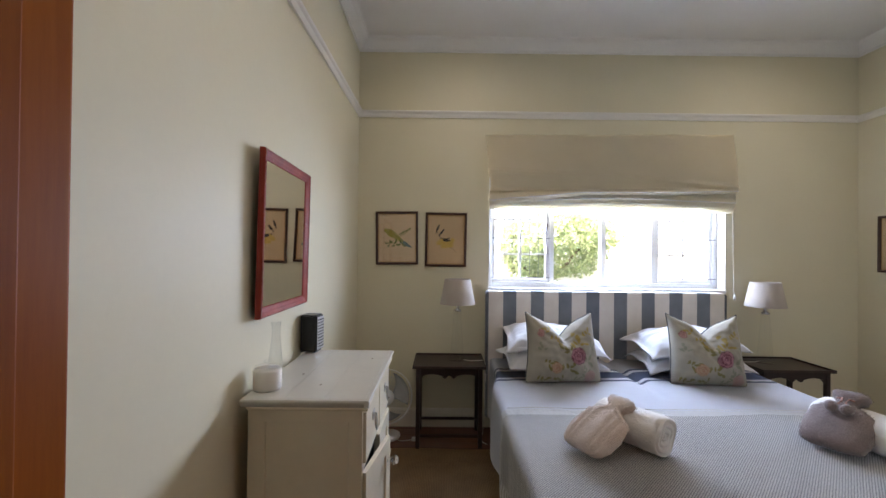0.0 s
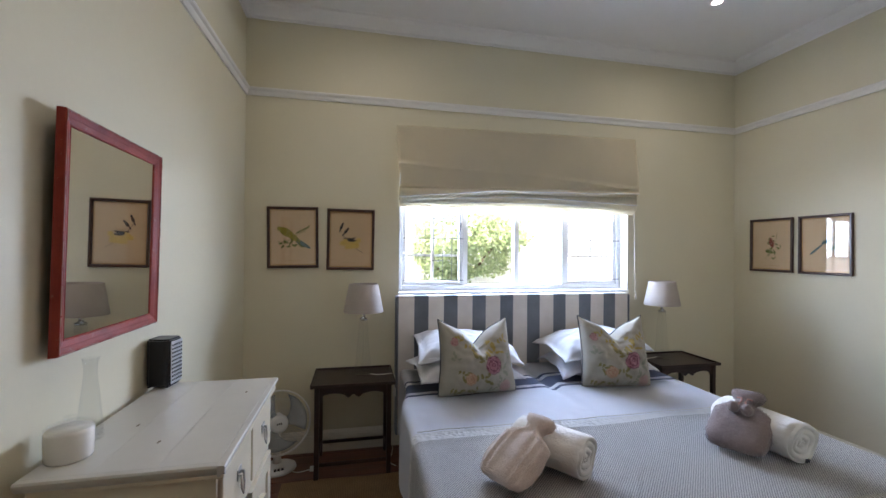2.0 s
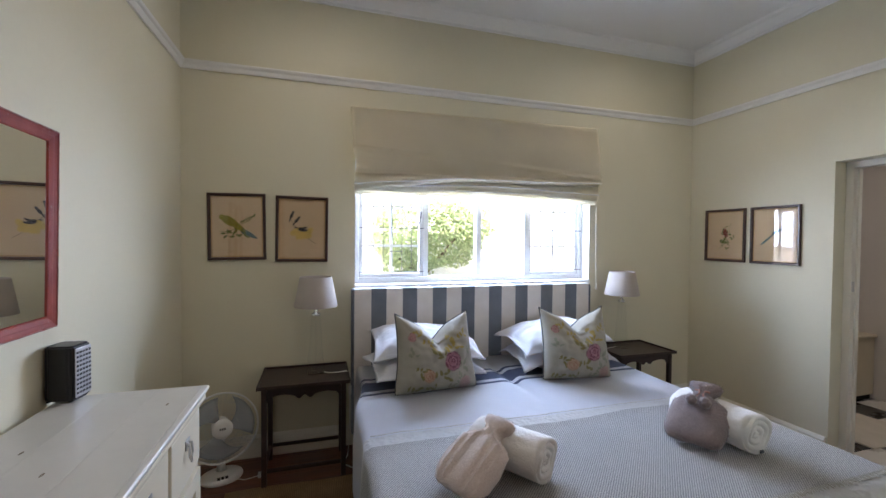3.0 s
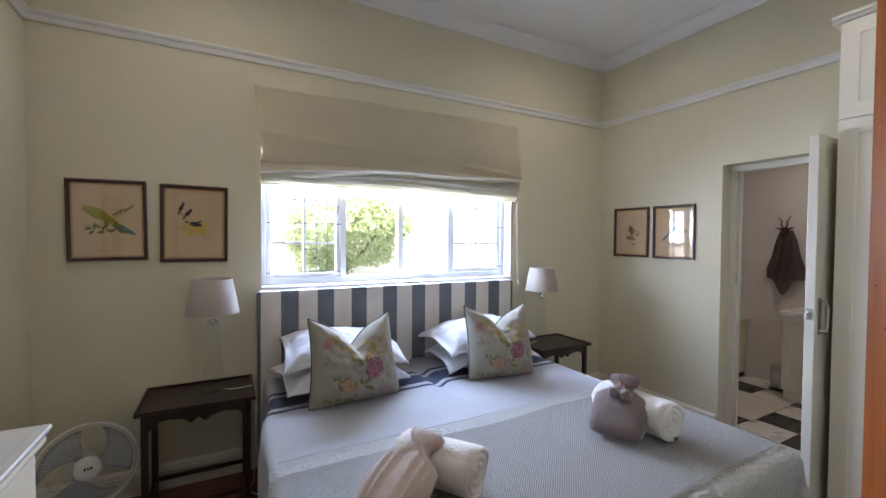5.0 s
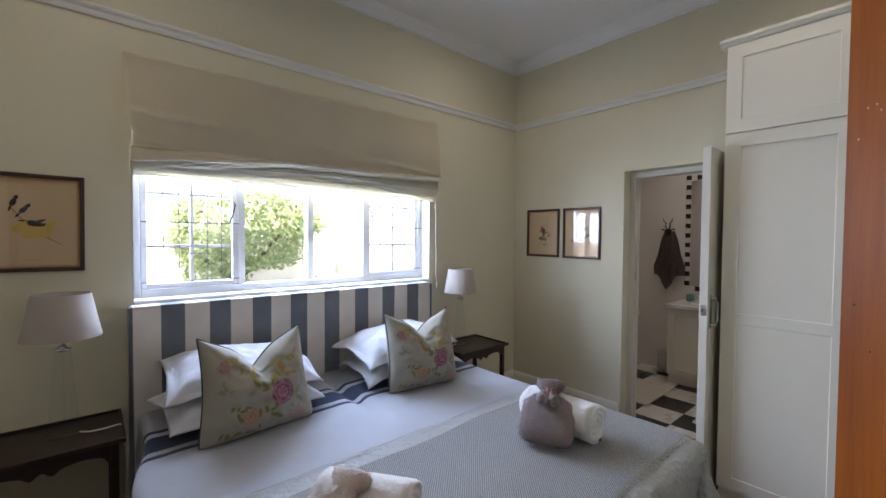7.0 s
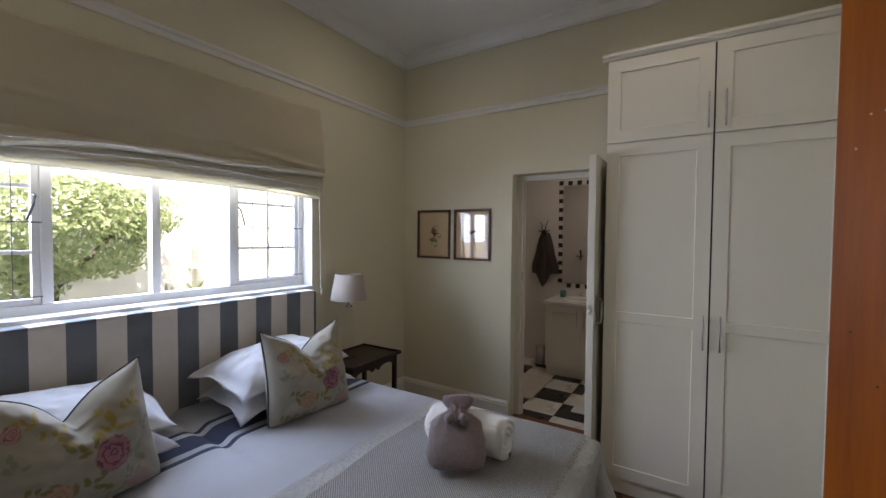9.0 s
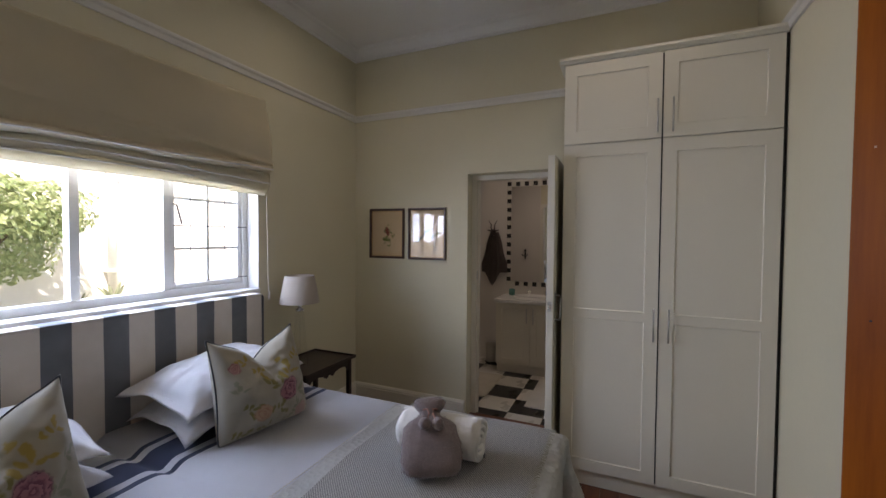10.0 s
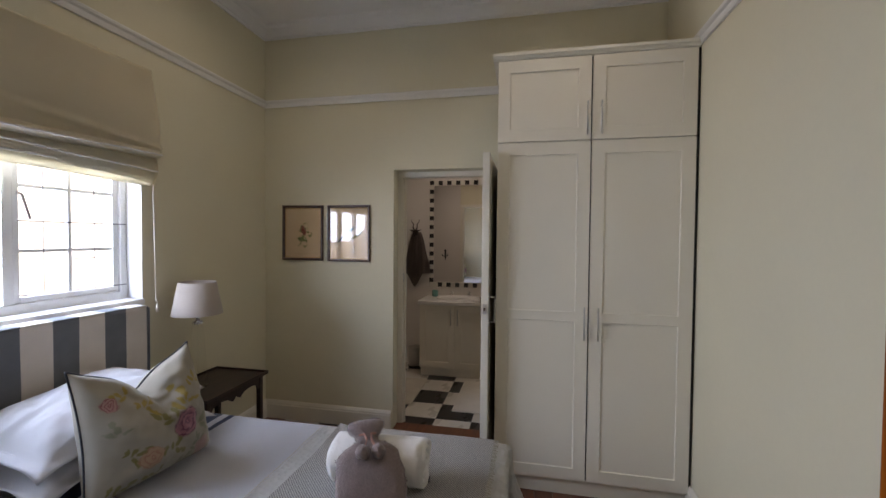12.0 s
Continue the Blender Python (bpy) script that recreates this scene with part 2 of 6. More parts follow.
def framed(place, us, vs, sunk, depth, thick, slope=0.004):
    """A panelled slab in one mesh: us, vs are the cuts of its face, sunk the cells (i, j) set back by depth; place maps (u, v, w) with w into the slab."""
    bm = bmesh.new()
    grid = {(i, j): bm.verts.new(place(u, v, 0)) for i, u in enumerate(us) for j, v in enumerate(vs)}
    back = {}
    for i in range(len(us) - 1):
        for j in range(len(vs) - 1):
            q = [grid[i, j], grid[i + 1, j], grid[i + 1, j + 1], grid[i, j + 1]]
            if (i, j) not in sunk:
                bm.faces.new(q)
                continue
            u0, u1, v0, v1 = us[i] + slope, us[i + 1] - slope, vs[j] + slope, vs[j + 1] - slope
            r = [bm.verts.new(place(u, v, depth)) for u, v in ((u0, v0), (u1, v0), (u1, v1), (u0, v1))]
            for k in range(4):
                bm.faces.new((q[k], q[(k + 1) % 4], r[(k + 1) % 4], r[k]))
            bm.faces.new(r)
    n, m = len(us) - 1, len(vs) - 1
    rim = [(i, 0) for i in range(n)] + [(n, j) for j in range(m)] + [(i, m) for i in range(n, 0, -1)] + [(0, j) for j in range(m, 0, -1)]
    low = {c: bm.verts.new(place(us[c[0]], vs[c[1]], thick)) for c in rim}
    for a, b in zip(rim, rim[1:] + rim[:1]):
        bm.faces.new((grid[a], grid[b], low[b], low[a]))
    bm.faces.new([low[c] for c in rim])
    return bm


def structure(name, bm, material, label="", smooth=False):
    return tagged(part(name, bm, material, None, label, smooth), kind="structure")


# ---- shell of the bedroom ----
T = 0.28
structure("wall_north", boxes((WEST - T, WIN_L, NORTH, NORTH + T, 0, 3.4), (WIN_R, EAST + 2.2, NORTH, NORTH + T, 0, 3.4),
                              (WIN_L, WIN_R, NORTH, NORTH + T, 0, WIN_B - 0.03), (WIN_L, WIN_R, NORTH, NORTH + T, WIN_T, 3.4)), M["wall"], "cream painted plaster wall with a wide low window")
structure("wall_west", boxes((WEST - T, WEST, HALL_N, NORTH, 0, 3.4)), M["wall"], "cream painted plaster wall")
structure("wall_south", boxes((WEST, DOOR_W - 0.04, HALL_N, SOUTH, 0, 3.4), (DOOR_E + 0.04, EAST, HALL_N, SOUTH, 0, 3.4), (DOOR_W - 0.04, DOOR_E + 0.04, HALL_N, SOUTH, DOOR_T + 0.04, 3.4)), M["wall"], "cream painted plaster wall with the entrance")
structure("wall_east", boxes((EAST, BATH_W, HALL_N, BATH_S, 0, 3.4), (EAST, BATH_W, BATH_N, NORTH, 0, 3.4), (EAST, BATH_W, BATH_S, BATH_N, BATH_T, 3.4)), M["wall"], "cream painted plaster wall with the bathroom doorway")
structure("ceiling", boxes((WEST, EAST, SOUTH, NORTH, CEIL, CEIL + 0.1)), M["ceiling"], "white plaster ceiling")
# floor: a sub-floor, the boards follow at the end
floor = structure("floor", boxes((WEST - 0.1, EAST + 0.19, -1.6, NORTH + 0.1, -0.12, -0.022)), M["soil"], "reddish-brown stained timber floorboards")

# plain unseen hall behind the doorway, added to close off the outside
structure("wall_hall_south", boxes((-2.2, 3.2, -1.75, -1.6, 0, 3.4)), M["wall"])
structure("wall_hall_west", boxes((-2.35, -2.2, -1.75, HALL_N, 0, 3.4)), M["wall"])
structure("wall_hall_east", boxes((3.2, 3.35, -1.75, HALL_N, 0, 3.4)), M["wall"])
structure("wall_hall_north", boxes((-2.2, WEST - T, HALL_N, HALL_N + 0.12, 0, 3.4)), M["wall"])
structure("ceiling_hall", boxes((-2.2, 3.2, -1.6, HALL_N, 3.0, 3.1)), M["ceiling"])
structure("floor_hall", boxes((-2.2, 3.2, -1.6, HALL_N, -0.02, -0.001)), M["board"])


def cove(name, p, q, inward):
    """A plaster cornice along the wall from p to q."""
    prof = [(0, 0), (0.012, 0), (0.014, 0.018), (0.022, 0.022), (0.035, 0.04), (0.058, 0.068), (0.082, 0.08), (0.088, 0.094), (0.10, 0.097), (0.10, 0.11), (0, 0.11)]
    along = "x" if p[1] == q[1] else "y"
    out = []
    for d, z in prof:
        out.append(((p[1] + inward * d) if along == "x" else (p[0] + inward * d), 3.152 + z))
    a, b = (p[0], q[0]) if along == "x" else (p[1], q[1])
    structure(name, prism(out, along, a, b), M["ceiling"], "white moulded plaster cornice")


def rail(name, p, q, inward, z=2.598):
    prof = [(0, 0), (0.012, 0), (0.018, 0.012), (0.022, 0.026), (0.034, 0.034), (0.038, 0.044), (0.034, 0.052), (0, 0.052)]
    along = "x" if p[1] == q[1] else "y"
    out = [((p[1] + inward * d) if along == "x" else (p[0] + inward * d), z + h) for d, h in prof]
    a, b = (p[0], q[0]) if along == "x" else (p[1], q[1])
    structure(name, prism(out, along, a, b), M["trim"], "white moulded picture rail")


def skirting(name, p, q, inward, h=0.15):
    prof = [(0, 0), (0.022, 0), (0.022, h - 0.035), (0.018, h - 0.03), (0.018, h - 0.02), (0.010, h - 0.006), (0.006, h), (0, h)]
    along = "x" if p[1] == q[1] else "y"
    out = [((p[1] + inward * d) if along == "x" else (p[0] + inward * d), z) for d, z in prof]
    a, b = (p[0], q[0]) if along == "x" else (p[1], q[1])
    structure(name, prism(out, along, a, b), M["skirting"], "cream painted timber skirting board")


cove("cornice_north", (WEST, NORTH), (EAST, NORTH), -1)
cove("cornice_south", (WEST, SOUTH), (EAST, SOUTH), 1)
cove("cornice_west", (WEST, SOUTH), (WEST, NORTH), 1)
cove("cornice_east", (EAST, SOUTH), (EAST, NORTH), -1)
rail("picture_rail_north", (WEST, NORTH), (EAST, NORTH), -1)
rail("picture_rail_west", (WEST, SOUTH), (WEST, NORTH), 1)
rail("picture_rail_south", (WEST, SOUTH), (EAST, SOUTH), 1)
rail("picture_rail_east", (EAST, 1.83), (EAST, NORTH), -1)
skirting("baseboard_north", (WEST, NORTH), (EAST, NORTH), -1)
skirting("baseboard_west", (WEST, SOUTH), (WEST, NORTH), 1)
skirting("baseboard_east", (EAST, BATH_N + 0.012), (EAST, NORTH), -1)
skirting("baseboard_south", (DOOR_E + 0.12, SOUTH), (EAST, SOUTH), 1)

# ---- window ----
win = tagged(new("window_1"), "white steel casement window with iron burglar bars", "window", kind="structure")
win.location = (0, 0, 0)
FY = 3.935
part("window_frame", boxes((WIN_L, WIN_L + 0.04, FY - 0.03, FY + 0.03, WIN_B, WIN_T), (WIN_R - 0.04, WIN_R, FY - 0.03, FY + 0.03, WIN_B, WIN_T),
                           (WIN_L + 0.04, WIN_R - 0.04, FY - 0.03, FY + 0.03, WIN_B, WIN_B + 0.045), (WIN_L + 0.04, WIN_R - 0.04, FY - 0.03, FY + 0.03, WIN_T - 0.04, WIN_T), soft=0.004), M["window_white"], win)
for x in (1.22, 1.672, 2.112):
    part("mullion", boxes((x - 0.021, x + 0.021, FY - 0.028, FY + 0.028, WIN_B + 0.045, WIN_T - 0.04), soft=0.004), M["window_white"], win)
part("window_sill", boxes((WIN_L, WIN_R, NORTH - 0.018, FY - 0.031, WIN_B - 0.03, WIN_B + 0.002), soft=0.006), M["window_white"], win)
part("outer_sill", boxes((WIN_L, WIN_R, FY + 0.031, NORTH + T + 0.04, WIN_B - 0.04, WIN_B - 0.012), soft=0.004), M["garden_wall"], win)


def casement(x0, x1, hand=1):
    """A hinged steel light with slender glazing bars."""
    z0, z1, b = WIN_B + 0.047, WIN_T - 0.042, 0.028
    mid = (x0 + x1) / 2
    hinge = x0 if hand > 0 else x1
    c = part("casement", boxes((x0, x0 + b, -0.016, 0.016, z0, z1), (x1 - b, x1, -0.016, 0.016, z0, z1), (x0 + b, x1 - b, -0.016, 0.016, z0, z0 + b), (x0 + b, x1 - b, -0.016, 0.016, z1 - b, z1), soft=0.003), M["window_white"], win)
    part("glazing_bar", boxes((mid - 0.009, mid + 0.009, -0.011, 0.011, z0 + b, z1 - b), soft=0.002), M["window_white"], c)
    for z in (1.452, 1.755, 2.05):
        part("glazing_bar", boxes((x0 + b, mid - 0.009, -0.010, 0.010, z - 0.009, z + 0.009), (mid + 0.009, x1 - b, -0.010, 0.010, z - 0.009, z + 0.009), soft=0.002), M["window_white"], c)
    part("pane", boxes((x0 + b, x1 - b, -0.002, 0.002, z0 + b, z1 - b)), M["glass"], c)
    h = tube([(hinge + hand * 0.02, -0.022, 1.72), (hinge + hand * 0.02, -0.05, 1.71), (hinge + hand * 0.028, -0.055, 1.67), (hinge + hand * 0.05, -0.05, 1.60)], 0.006, 6)
    part("window_latch", h, M["bars"], c)
    c.location = (0, FY, 0)
    return c


part("reveal_lining", boxes((WIN_R - 0.004, WIN_R - 0.0005, NORTH - 0.001, FY - 0.031, WIN_B + 0.003, WIN_T - 0.001)), M["window_white"], win)
part("reveal_lining", boxes((WIN_L + 0.0005, WIN_L + 0.004, NORTH - 0.001, FY - 0.031, WIN_B + 0.003, WIN_T - 0.001)), M["window_white"], win)
casement(2.134, 2.622)
casement(0.702, 1.198, -1)
for x0, x1 in ((1.241, 1.651), (1.693, 2.091)):
    part("pane", boxes((x0, x1, FY - 0.002, FY + 0.002, WIN_B + 0.045, WIN_T - 0.04)), M["glass"], win)
for x0, x1 in ((0.70, 1.20), (2.134, 2.64)):
    g = bmesh.new()
    for z in (1.25, 1.59, 1.93):
        tube([(x0 + 0.002, FY - 0.05, z), (x1 - 0.002, FY - 0.05, z)], 0.0034, 6, g)
    k = (x1 - x0)
    for f in (0.21, 0.36, 0.65, 0.80) if x0 < 1 else (0.2, 0.66):
        tube([(x0 + k * f, FY - 0.05, 1.247), (x0 + k * f, FY - 0.05, WIN_T - 0.06)], 0.0024, 6, g)
    tube([(x0 + k * 0.46, FY - 0.05, 1.41), (x0 + k * 0.66, FY - 0.05, 1.41)], 0.0034, 6, g)
    part("burglar_bars", g, M["bars"], win, "thin dark iron burglar bars")

# ---- entrance door and its frame ----
frame_1 = tagged(new("door_frame"), "varnished orange pine door frame", "door frame", kind="structure")
part("jamb", boxes((DOOR_W - 0.04, DOOR_W, HALL_N - 0.01, SOUTH + 0.012, 0, DOOR_T), soft=0.003), M["door_wood"], frame_1)
part("jamb", boxes((DOOR_E, DOOR_E + 0.04, HALL_N - 0.01, SOUTH + 0.012, 0, DOOR_T), soft=0.003), M["door_wood"], frame_1)
part("head", boxes((DOOR_W - 0.04, DOOR_E + 0.04, HALL_N - 0.01, SOUTH + 0.012, DOOR_T, DOOR_T + 0.04), soft=0.003), M["door_wood"], frame_1)
part("door_stop", boxes((DOOR_W, DOOR_W + 0.012, HALL_N + 0.06, SOUTH - 0.045, 0, DOOR_T), soft=0.002), M["door_wood"], frame_1)

LEAF = 0.794
door = thing("door_1", (DOOR_E + 0.004, SOUTH + 0.02, 0.0), "varnished orange pine door standing wide open, with old screw holes", "door", turn=33.6, kind="structure")
# in the leaf's frame x runs from hinge to free edge and y is its thickness
part("leaf", boxes((0.0, LEAF - 0.105, -0.040, -0.004, 0.008, 2.03), (LEAF - 0.10, LEAF, -0.042, 0.0, 0.008, 2.03), soft=0.003), M["door_wood"], door)
part("raised_moulding", prism([(LEAF - 0.104, -0.004), (LEAF - 0.104, 0.006), (LEAF - 0.116, 0.010), (LEAF - 0.128, 0.004), (LEAF - 0.150, -0.001), (LEAF - 0.150, -0.004)], "z", 0.2, 1.9), M["door_wood"], door)
dots = ((0.045, 1.70), (0.062, 1.70), (0.028, 1.66), (0.07, 1.69), (0.03, 1.42), (0.065, 1.36), (0.05, 1.10))
M["filler"] = plain("pale_wood_filler", (0.55, 0.36, 0.20), 0.8)
for i, (x, z) in enumerate(dots):
    hole = lathe([(0, 0.0006), (0.0016, 0.0006), (0.0016, 0.0), (0, 0.0)], 8)
    bmesh.ops.rotate(hole, verts=hole.verts[:], cent=(0, 0, 0), matrix=Matrix.Rotation(radians(-90), 3, "X"))
    part("screw_hole", hole, M["filler"] if i < 4 else M["dark_fill"], door).location = (LEAF - x, 0.0001, z)

# ---- garden outside the window ----
structure("ground", boxes((-60, 60, 5.6, 400, 0.3, 0.78), (-60, 60, -60, 5.6, -0.6, -0.13)), M["paving"], "pale paved garden ground")
structure("wall_garden", boxes((-14, 16, 6.62, 6.85, 0.78, 3.2)), M["garden_wall"], "white plastered garden wall in the sun")
# unseen roof slab, added to keep the sun off the rooms and window
structure("roof_house", boxes((-3.0, 7.0, -3.0, 4.55, 3.42, 3.6)), M["garden_wall"])
pipe = thing("drain_pipe", (3.19, 6.56, 0.78), "white painted drain pipe on the garden wall", "pipe")
part("pipe", lathe([(0.0, 0), (0.045, 0), (0.045, 2.4), (0.0, 2.4)], 16), M["garden_wall"], pipe, smooth=True)
for z in (0.35, 1.5):
    part("bracket", boxes((-0.065, 0.065, -0.05, 0.06, z, z + 0.03), soft=0.004), M["garden_wall"], pipe)


def leaf_mat(name, a, b):
    m, n, l, p = shader(name)
    g = n.new("ShaderNodeNewGeometry")
    l.new(ramp(n, l, g.outputs["Random Per Island"], [(0.0, a), (1.0, b)]), p.inputs["Base Color"])
    p.inputs["Roughness"].default_value = 0.45
    t, mx = n.new("ShaderNodeBsdfTranslucent"), n.new("ShaderNodeMixShader")
    t.inputs["Color"].default_value = (*shade(b, 1.6), 1)
    mx.inputs[0].default_value = 0.3
    l.new(p.outputs[0], mx.inputs[1])
    l.new(t.outputs[0], mx.inputs[2])
    l.new(mx.outputs[0], n["Material Output"].inputs["Surface"])
    return m


M["leaf"] = leaf_mat("hedge_leaf", (0.10, 0.155, 0.055), (0.36, 0.41, 0.22))
M["agave"] = leaf_mat("agave_leaf", (0.20, 0.24, 0.16), (0.34, 0.36, 0.26))
M["bark"] = plain("bark", (0.12, 0.09, 0.06), 0.9, vary=0.2)


def leaves(count, centre, size, leaf, seed):
    """Leaves on and under the surface of an uneven rounded mass."""
    rnd = random.Random(seed)
    verts, faces = [], []
    while len(verts) < count * 4:
        d = Vector((rnd.gauss(0, 1), rnd.gauss(0, 1), rnd.gauss(0, 1))).normalized()
        q = 3.2
        k = (abs(d.x) ** q + abs(d.y) ** q + abs(d.z) ** q) ** (-1 / q)
        lump = 1 + 0.16 * noise.noise(d * 2.1 + Vector((seed, 0, 0))) + 0.08 * noise.noise(d * 6.0)
        r = k * lump * (1 - 0.28 * rnd.random() ** 1.5)
        p = Vector((centre[0] + d.x * r * size[0], centre[1] + d.y * r * size[1], centre[2] + d.z * r * size[2]))
        n = (d + Vector((rnd.uniform(-1, 1), rnd.uniform(-1, 1), rnd.uniform(-0.4, 1.2))) * 0.8).normalized()
        a = n.cross(Vector((rnd.uniform(-1, 1), rnd.uniform(-1, 1), rnd.uniform(-1, 1)))).normalized()
        b = n.cross(a)
        s = leaf * rnd.uniform(0.6, 1.3)
        i = len(verts)
        verts += [p - a * s, p + b * s * 0.5 + n * s * 0.12, p + a * s, p - b * s * 0.5 + n * s * 0.12]
        faces.append((i, i + 1, i + 2, i + 3))
    me = bpy.data.meshes.new("crown")
    me.from_pydata([tuple(v) for v in verts], [], faces)
    return me


hedge = thing("garden_shrub", (1.75, 6.1, 0.78), "dense clipped green shrub against a white wall", "shrub")
for name, c, s, k, seed in (("crown", (0.05, 0.0, 0.80), (0.72, 0.42, 0.46), 6600, 3), ("crown", (0.62, 0.1, 0.96), (0.42, 0.32, 0.26), 1700, 5), ("crown", (-0.22, 0.0, 0.42), (0.34, 0.30, 0.26), 1100, 8)):
    ob = new(name, leaves(k, c, s, 0.032, seed))
    ob.data.materials.append(M["leaf"])
    ob.parent = hedge
trunk = tube([(0, 0, 0), (0.03, 0.02, 0.3), (-0.05, 0, 0.7)], lambda t: 0.06 - 0.03 * t, 8)
tube([(0.02, 0.02, 0.25), (0.3, 0.03, 0.55), (0.55, 0.05, 0.85)], lambda t: 0.03 - 0.015 * t, 8, trunk)
tube([(0.02, 0.02, 0.2), (-0.25, 0.0, 0.4), (-0.45, 0.0, 0.6)], lambda t: 0.03 - 0.015 * t, 8, trunk)
part("trunk", trunk, M["bark"], hedge)


def agave(at, size, count, seed):
    rnd = random.Random(seed)
    t = thing("agave_plant", at, "grey-green spiky agave at the garden wall", "plant", "agaves at the garden wall")
    for i in range(count):
        a = 2 * math.pi * i / count * 2.4 + rnd.uniform(-0.2, 0.2)
        lift = 0.35 + 0.9 * i / count
        ln = size * rnd.uniform(0.8, 1.1)
        bm = bmesh.new()
        rows = []
        for k in range(6):
            f = k / 5
            r, h = ln * f * math.cos(lift), ln * f * math.sin(lift) - 0.12 * ln * f * f
            w = size * 0.09 * (1 - f) ** 0.6 * (0.6 + f)
            c = Vector((r * math.cos(a), r * math.sin(a), h + 0.02))
            s = Vector((-math.sin(a), math.cos(a), 0)) * w
            rows.append((bm.verts.new(c - s + Vector((0, 0, w * 0.5))), bm.verts.new(c), bm.verts.new(c + s + Vector((0, 0, w * 0.5)))))
        for p, q in zip(rows, rows[1:]):
            bm.faces.new((p[0], p[1], q[1], q[0]))
            bm.faces.new((p[1], p[2], q[2], q[1]))
        bmesh.ops.solidify(bm, geom=bm.faces[:], thickness=0.006)
        part("leaf", bm, M["agave"], t)
    return t


agave((3.1, 6.38, 0.78), 0.30, 15, 4)
agave((2.8, 6.40, 0.78), 0.22, 13, 6)

# ---- bathroom ----
structure("wall_bath_east", boxes((BATH_E, BATH_E + 0.15, 0.6, NORTH, 0, 3.0)), M["bath_wall"], "pale painted bathroom wall")
structure("wall_bath_south", boxes((BATH_W, BATH_E, 0.45, 0.6, 0, 3.0)), M["bath_wall"])
structure("wall_bath_lining", boxes((BATH_W, BATH_W + 0.006, 0.6, BATH_S - 0.001, 0, 2.7), (BATH_W, BATH_W + 0.006, BATH_N + 0.001, NORTH - 0.007, 0, 2.7), (BATH_W + 0.006, BATH_E, NORTH - 0.006, NORTH - 0.0005, 0, 2.7)), M["bath_wall"])
structure("ceiling_bath", boxes((BATH_W, BATH_E, 0.6, NORTH, 2.7, 2.8)), M["ceiling"])
structure("floor_bath_screed", boxes((EAST + 0.19, BATH_E, 0.6, NORTH, -0.05, -0.004)), M["grout"], "grey grouted bathroom floor")
bath_floor = structure("floor_bath", boxes((EAST + 0.12, EAST + 0.19, BATH_S, BATH_N, -0.05, -0.004)), M["grout"], "black and white chequered bathroom tiles")

# pressed steel frame in the doorway
bf = tagged(new("door_frame_bath"), "cream painted steel door frame", "door frame", kind="structure")
part("frame_side", boxes((3.90, BATH_W + 0.012, BATH_N - 0.045, BATH_N - 0.001, 0, BATH_T - 0.045), (3.935, 3.955, BATH_N - 0.058, BATH_N - 0.045, 0, BATH_T - 0.045), soft=0.003), M["skirting"], bf)
part("frame_side", boxes((3.935, BATH_W + 0.012, BATH_S + 0.001, BATH_S + 0.03, 0, BATH_T - 0.045), soft=0.003), M["skirting"], bf)
part("frame_head", boxes((3.90, BATH_W + 0.012, BATH_S + 0.001, BATH_N - 0.001, BATH_T - 0.045, BATH_T - 0.001), soft=0.003), M["skirting"], bf)
part("strike_plate", boxes((3.905, 3.93, BATH_N - 0.049, BATH_N - 0.044, 1.17, 1.24), soft=0.001), M["steel"], bf)
part("threshold", boxes((EAST - 0.02, EAST + 0.125, BATH_S, BATH_N, -0.02, 0.008), soft=0.004), M["board"], bf)

leaf2 = thing("door_2", (3.93, 1.857, 0.0), "cream painted flush door open against the wardrobe", "door", kind="structure")
part("leaf", boxes((-0.83, 0, 0.0, 0.042, 0.012, 2.03), soft=0.003), M["skirting"], leaf2)
part("lock_plate", boxes((-0.8325, -0.8295, 0.010, 0.034, 1.085, 1.145), soft=0.001), M["steel"], leaf2)
part("latch", boxes((-0.842, -0.832, 0.016, 0.028, 1.105, 1.125), soft=0.002), M["chrome"], leaf2)
for s, y0 in ((-1, 0.0),):
    part("handle_plate", boxes((-0.80, -0.762, min(y0, y0 + s * 0.004), max(y0, y0 + s * 0.004), 1.01, 1.20), soft=0.0015), M["steel"], leaf2)
    part("pull_handle", tube([(-0.78, y0 + s * 0.004, 1.03), (-0.78, y0 + s * 0.03, 1.03), (-0.78, y0 + s * 0.034, 1.06), (-0.78, y0 + s * 0.034, 1.16), (-0.78, y0 + s * 0.03, 1.18), (-0.78, y0 + s * 0.004, 1.18)], 0.006, 8), M["steel"], leaf2, smooth=True)
for z in (0.25, 1.0, 1.78):
    part("hinge", boxes((-0.004, 0.004, -0.008, 0.0, z, z + 0.1), soft=0.001), M["steel"], leaf2)

# washstand
van = thing("vanity_unit", (5.075, 2.795, 0.0), "cream shaker vanity cabinet with a white basin top", "vanity")
part("plinth", boxes((0.035, 0.474, -0.93, -0.01, 0, 0.09), soft=0.002), M["cupboard"], van)
part("body", boxes((0.02, 0.474, -0.95, 0.0, 0.09, 0.795), soft=0.003), M["cupboard"], van)


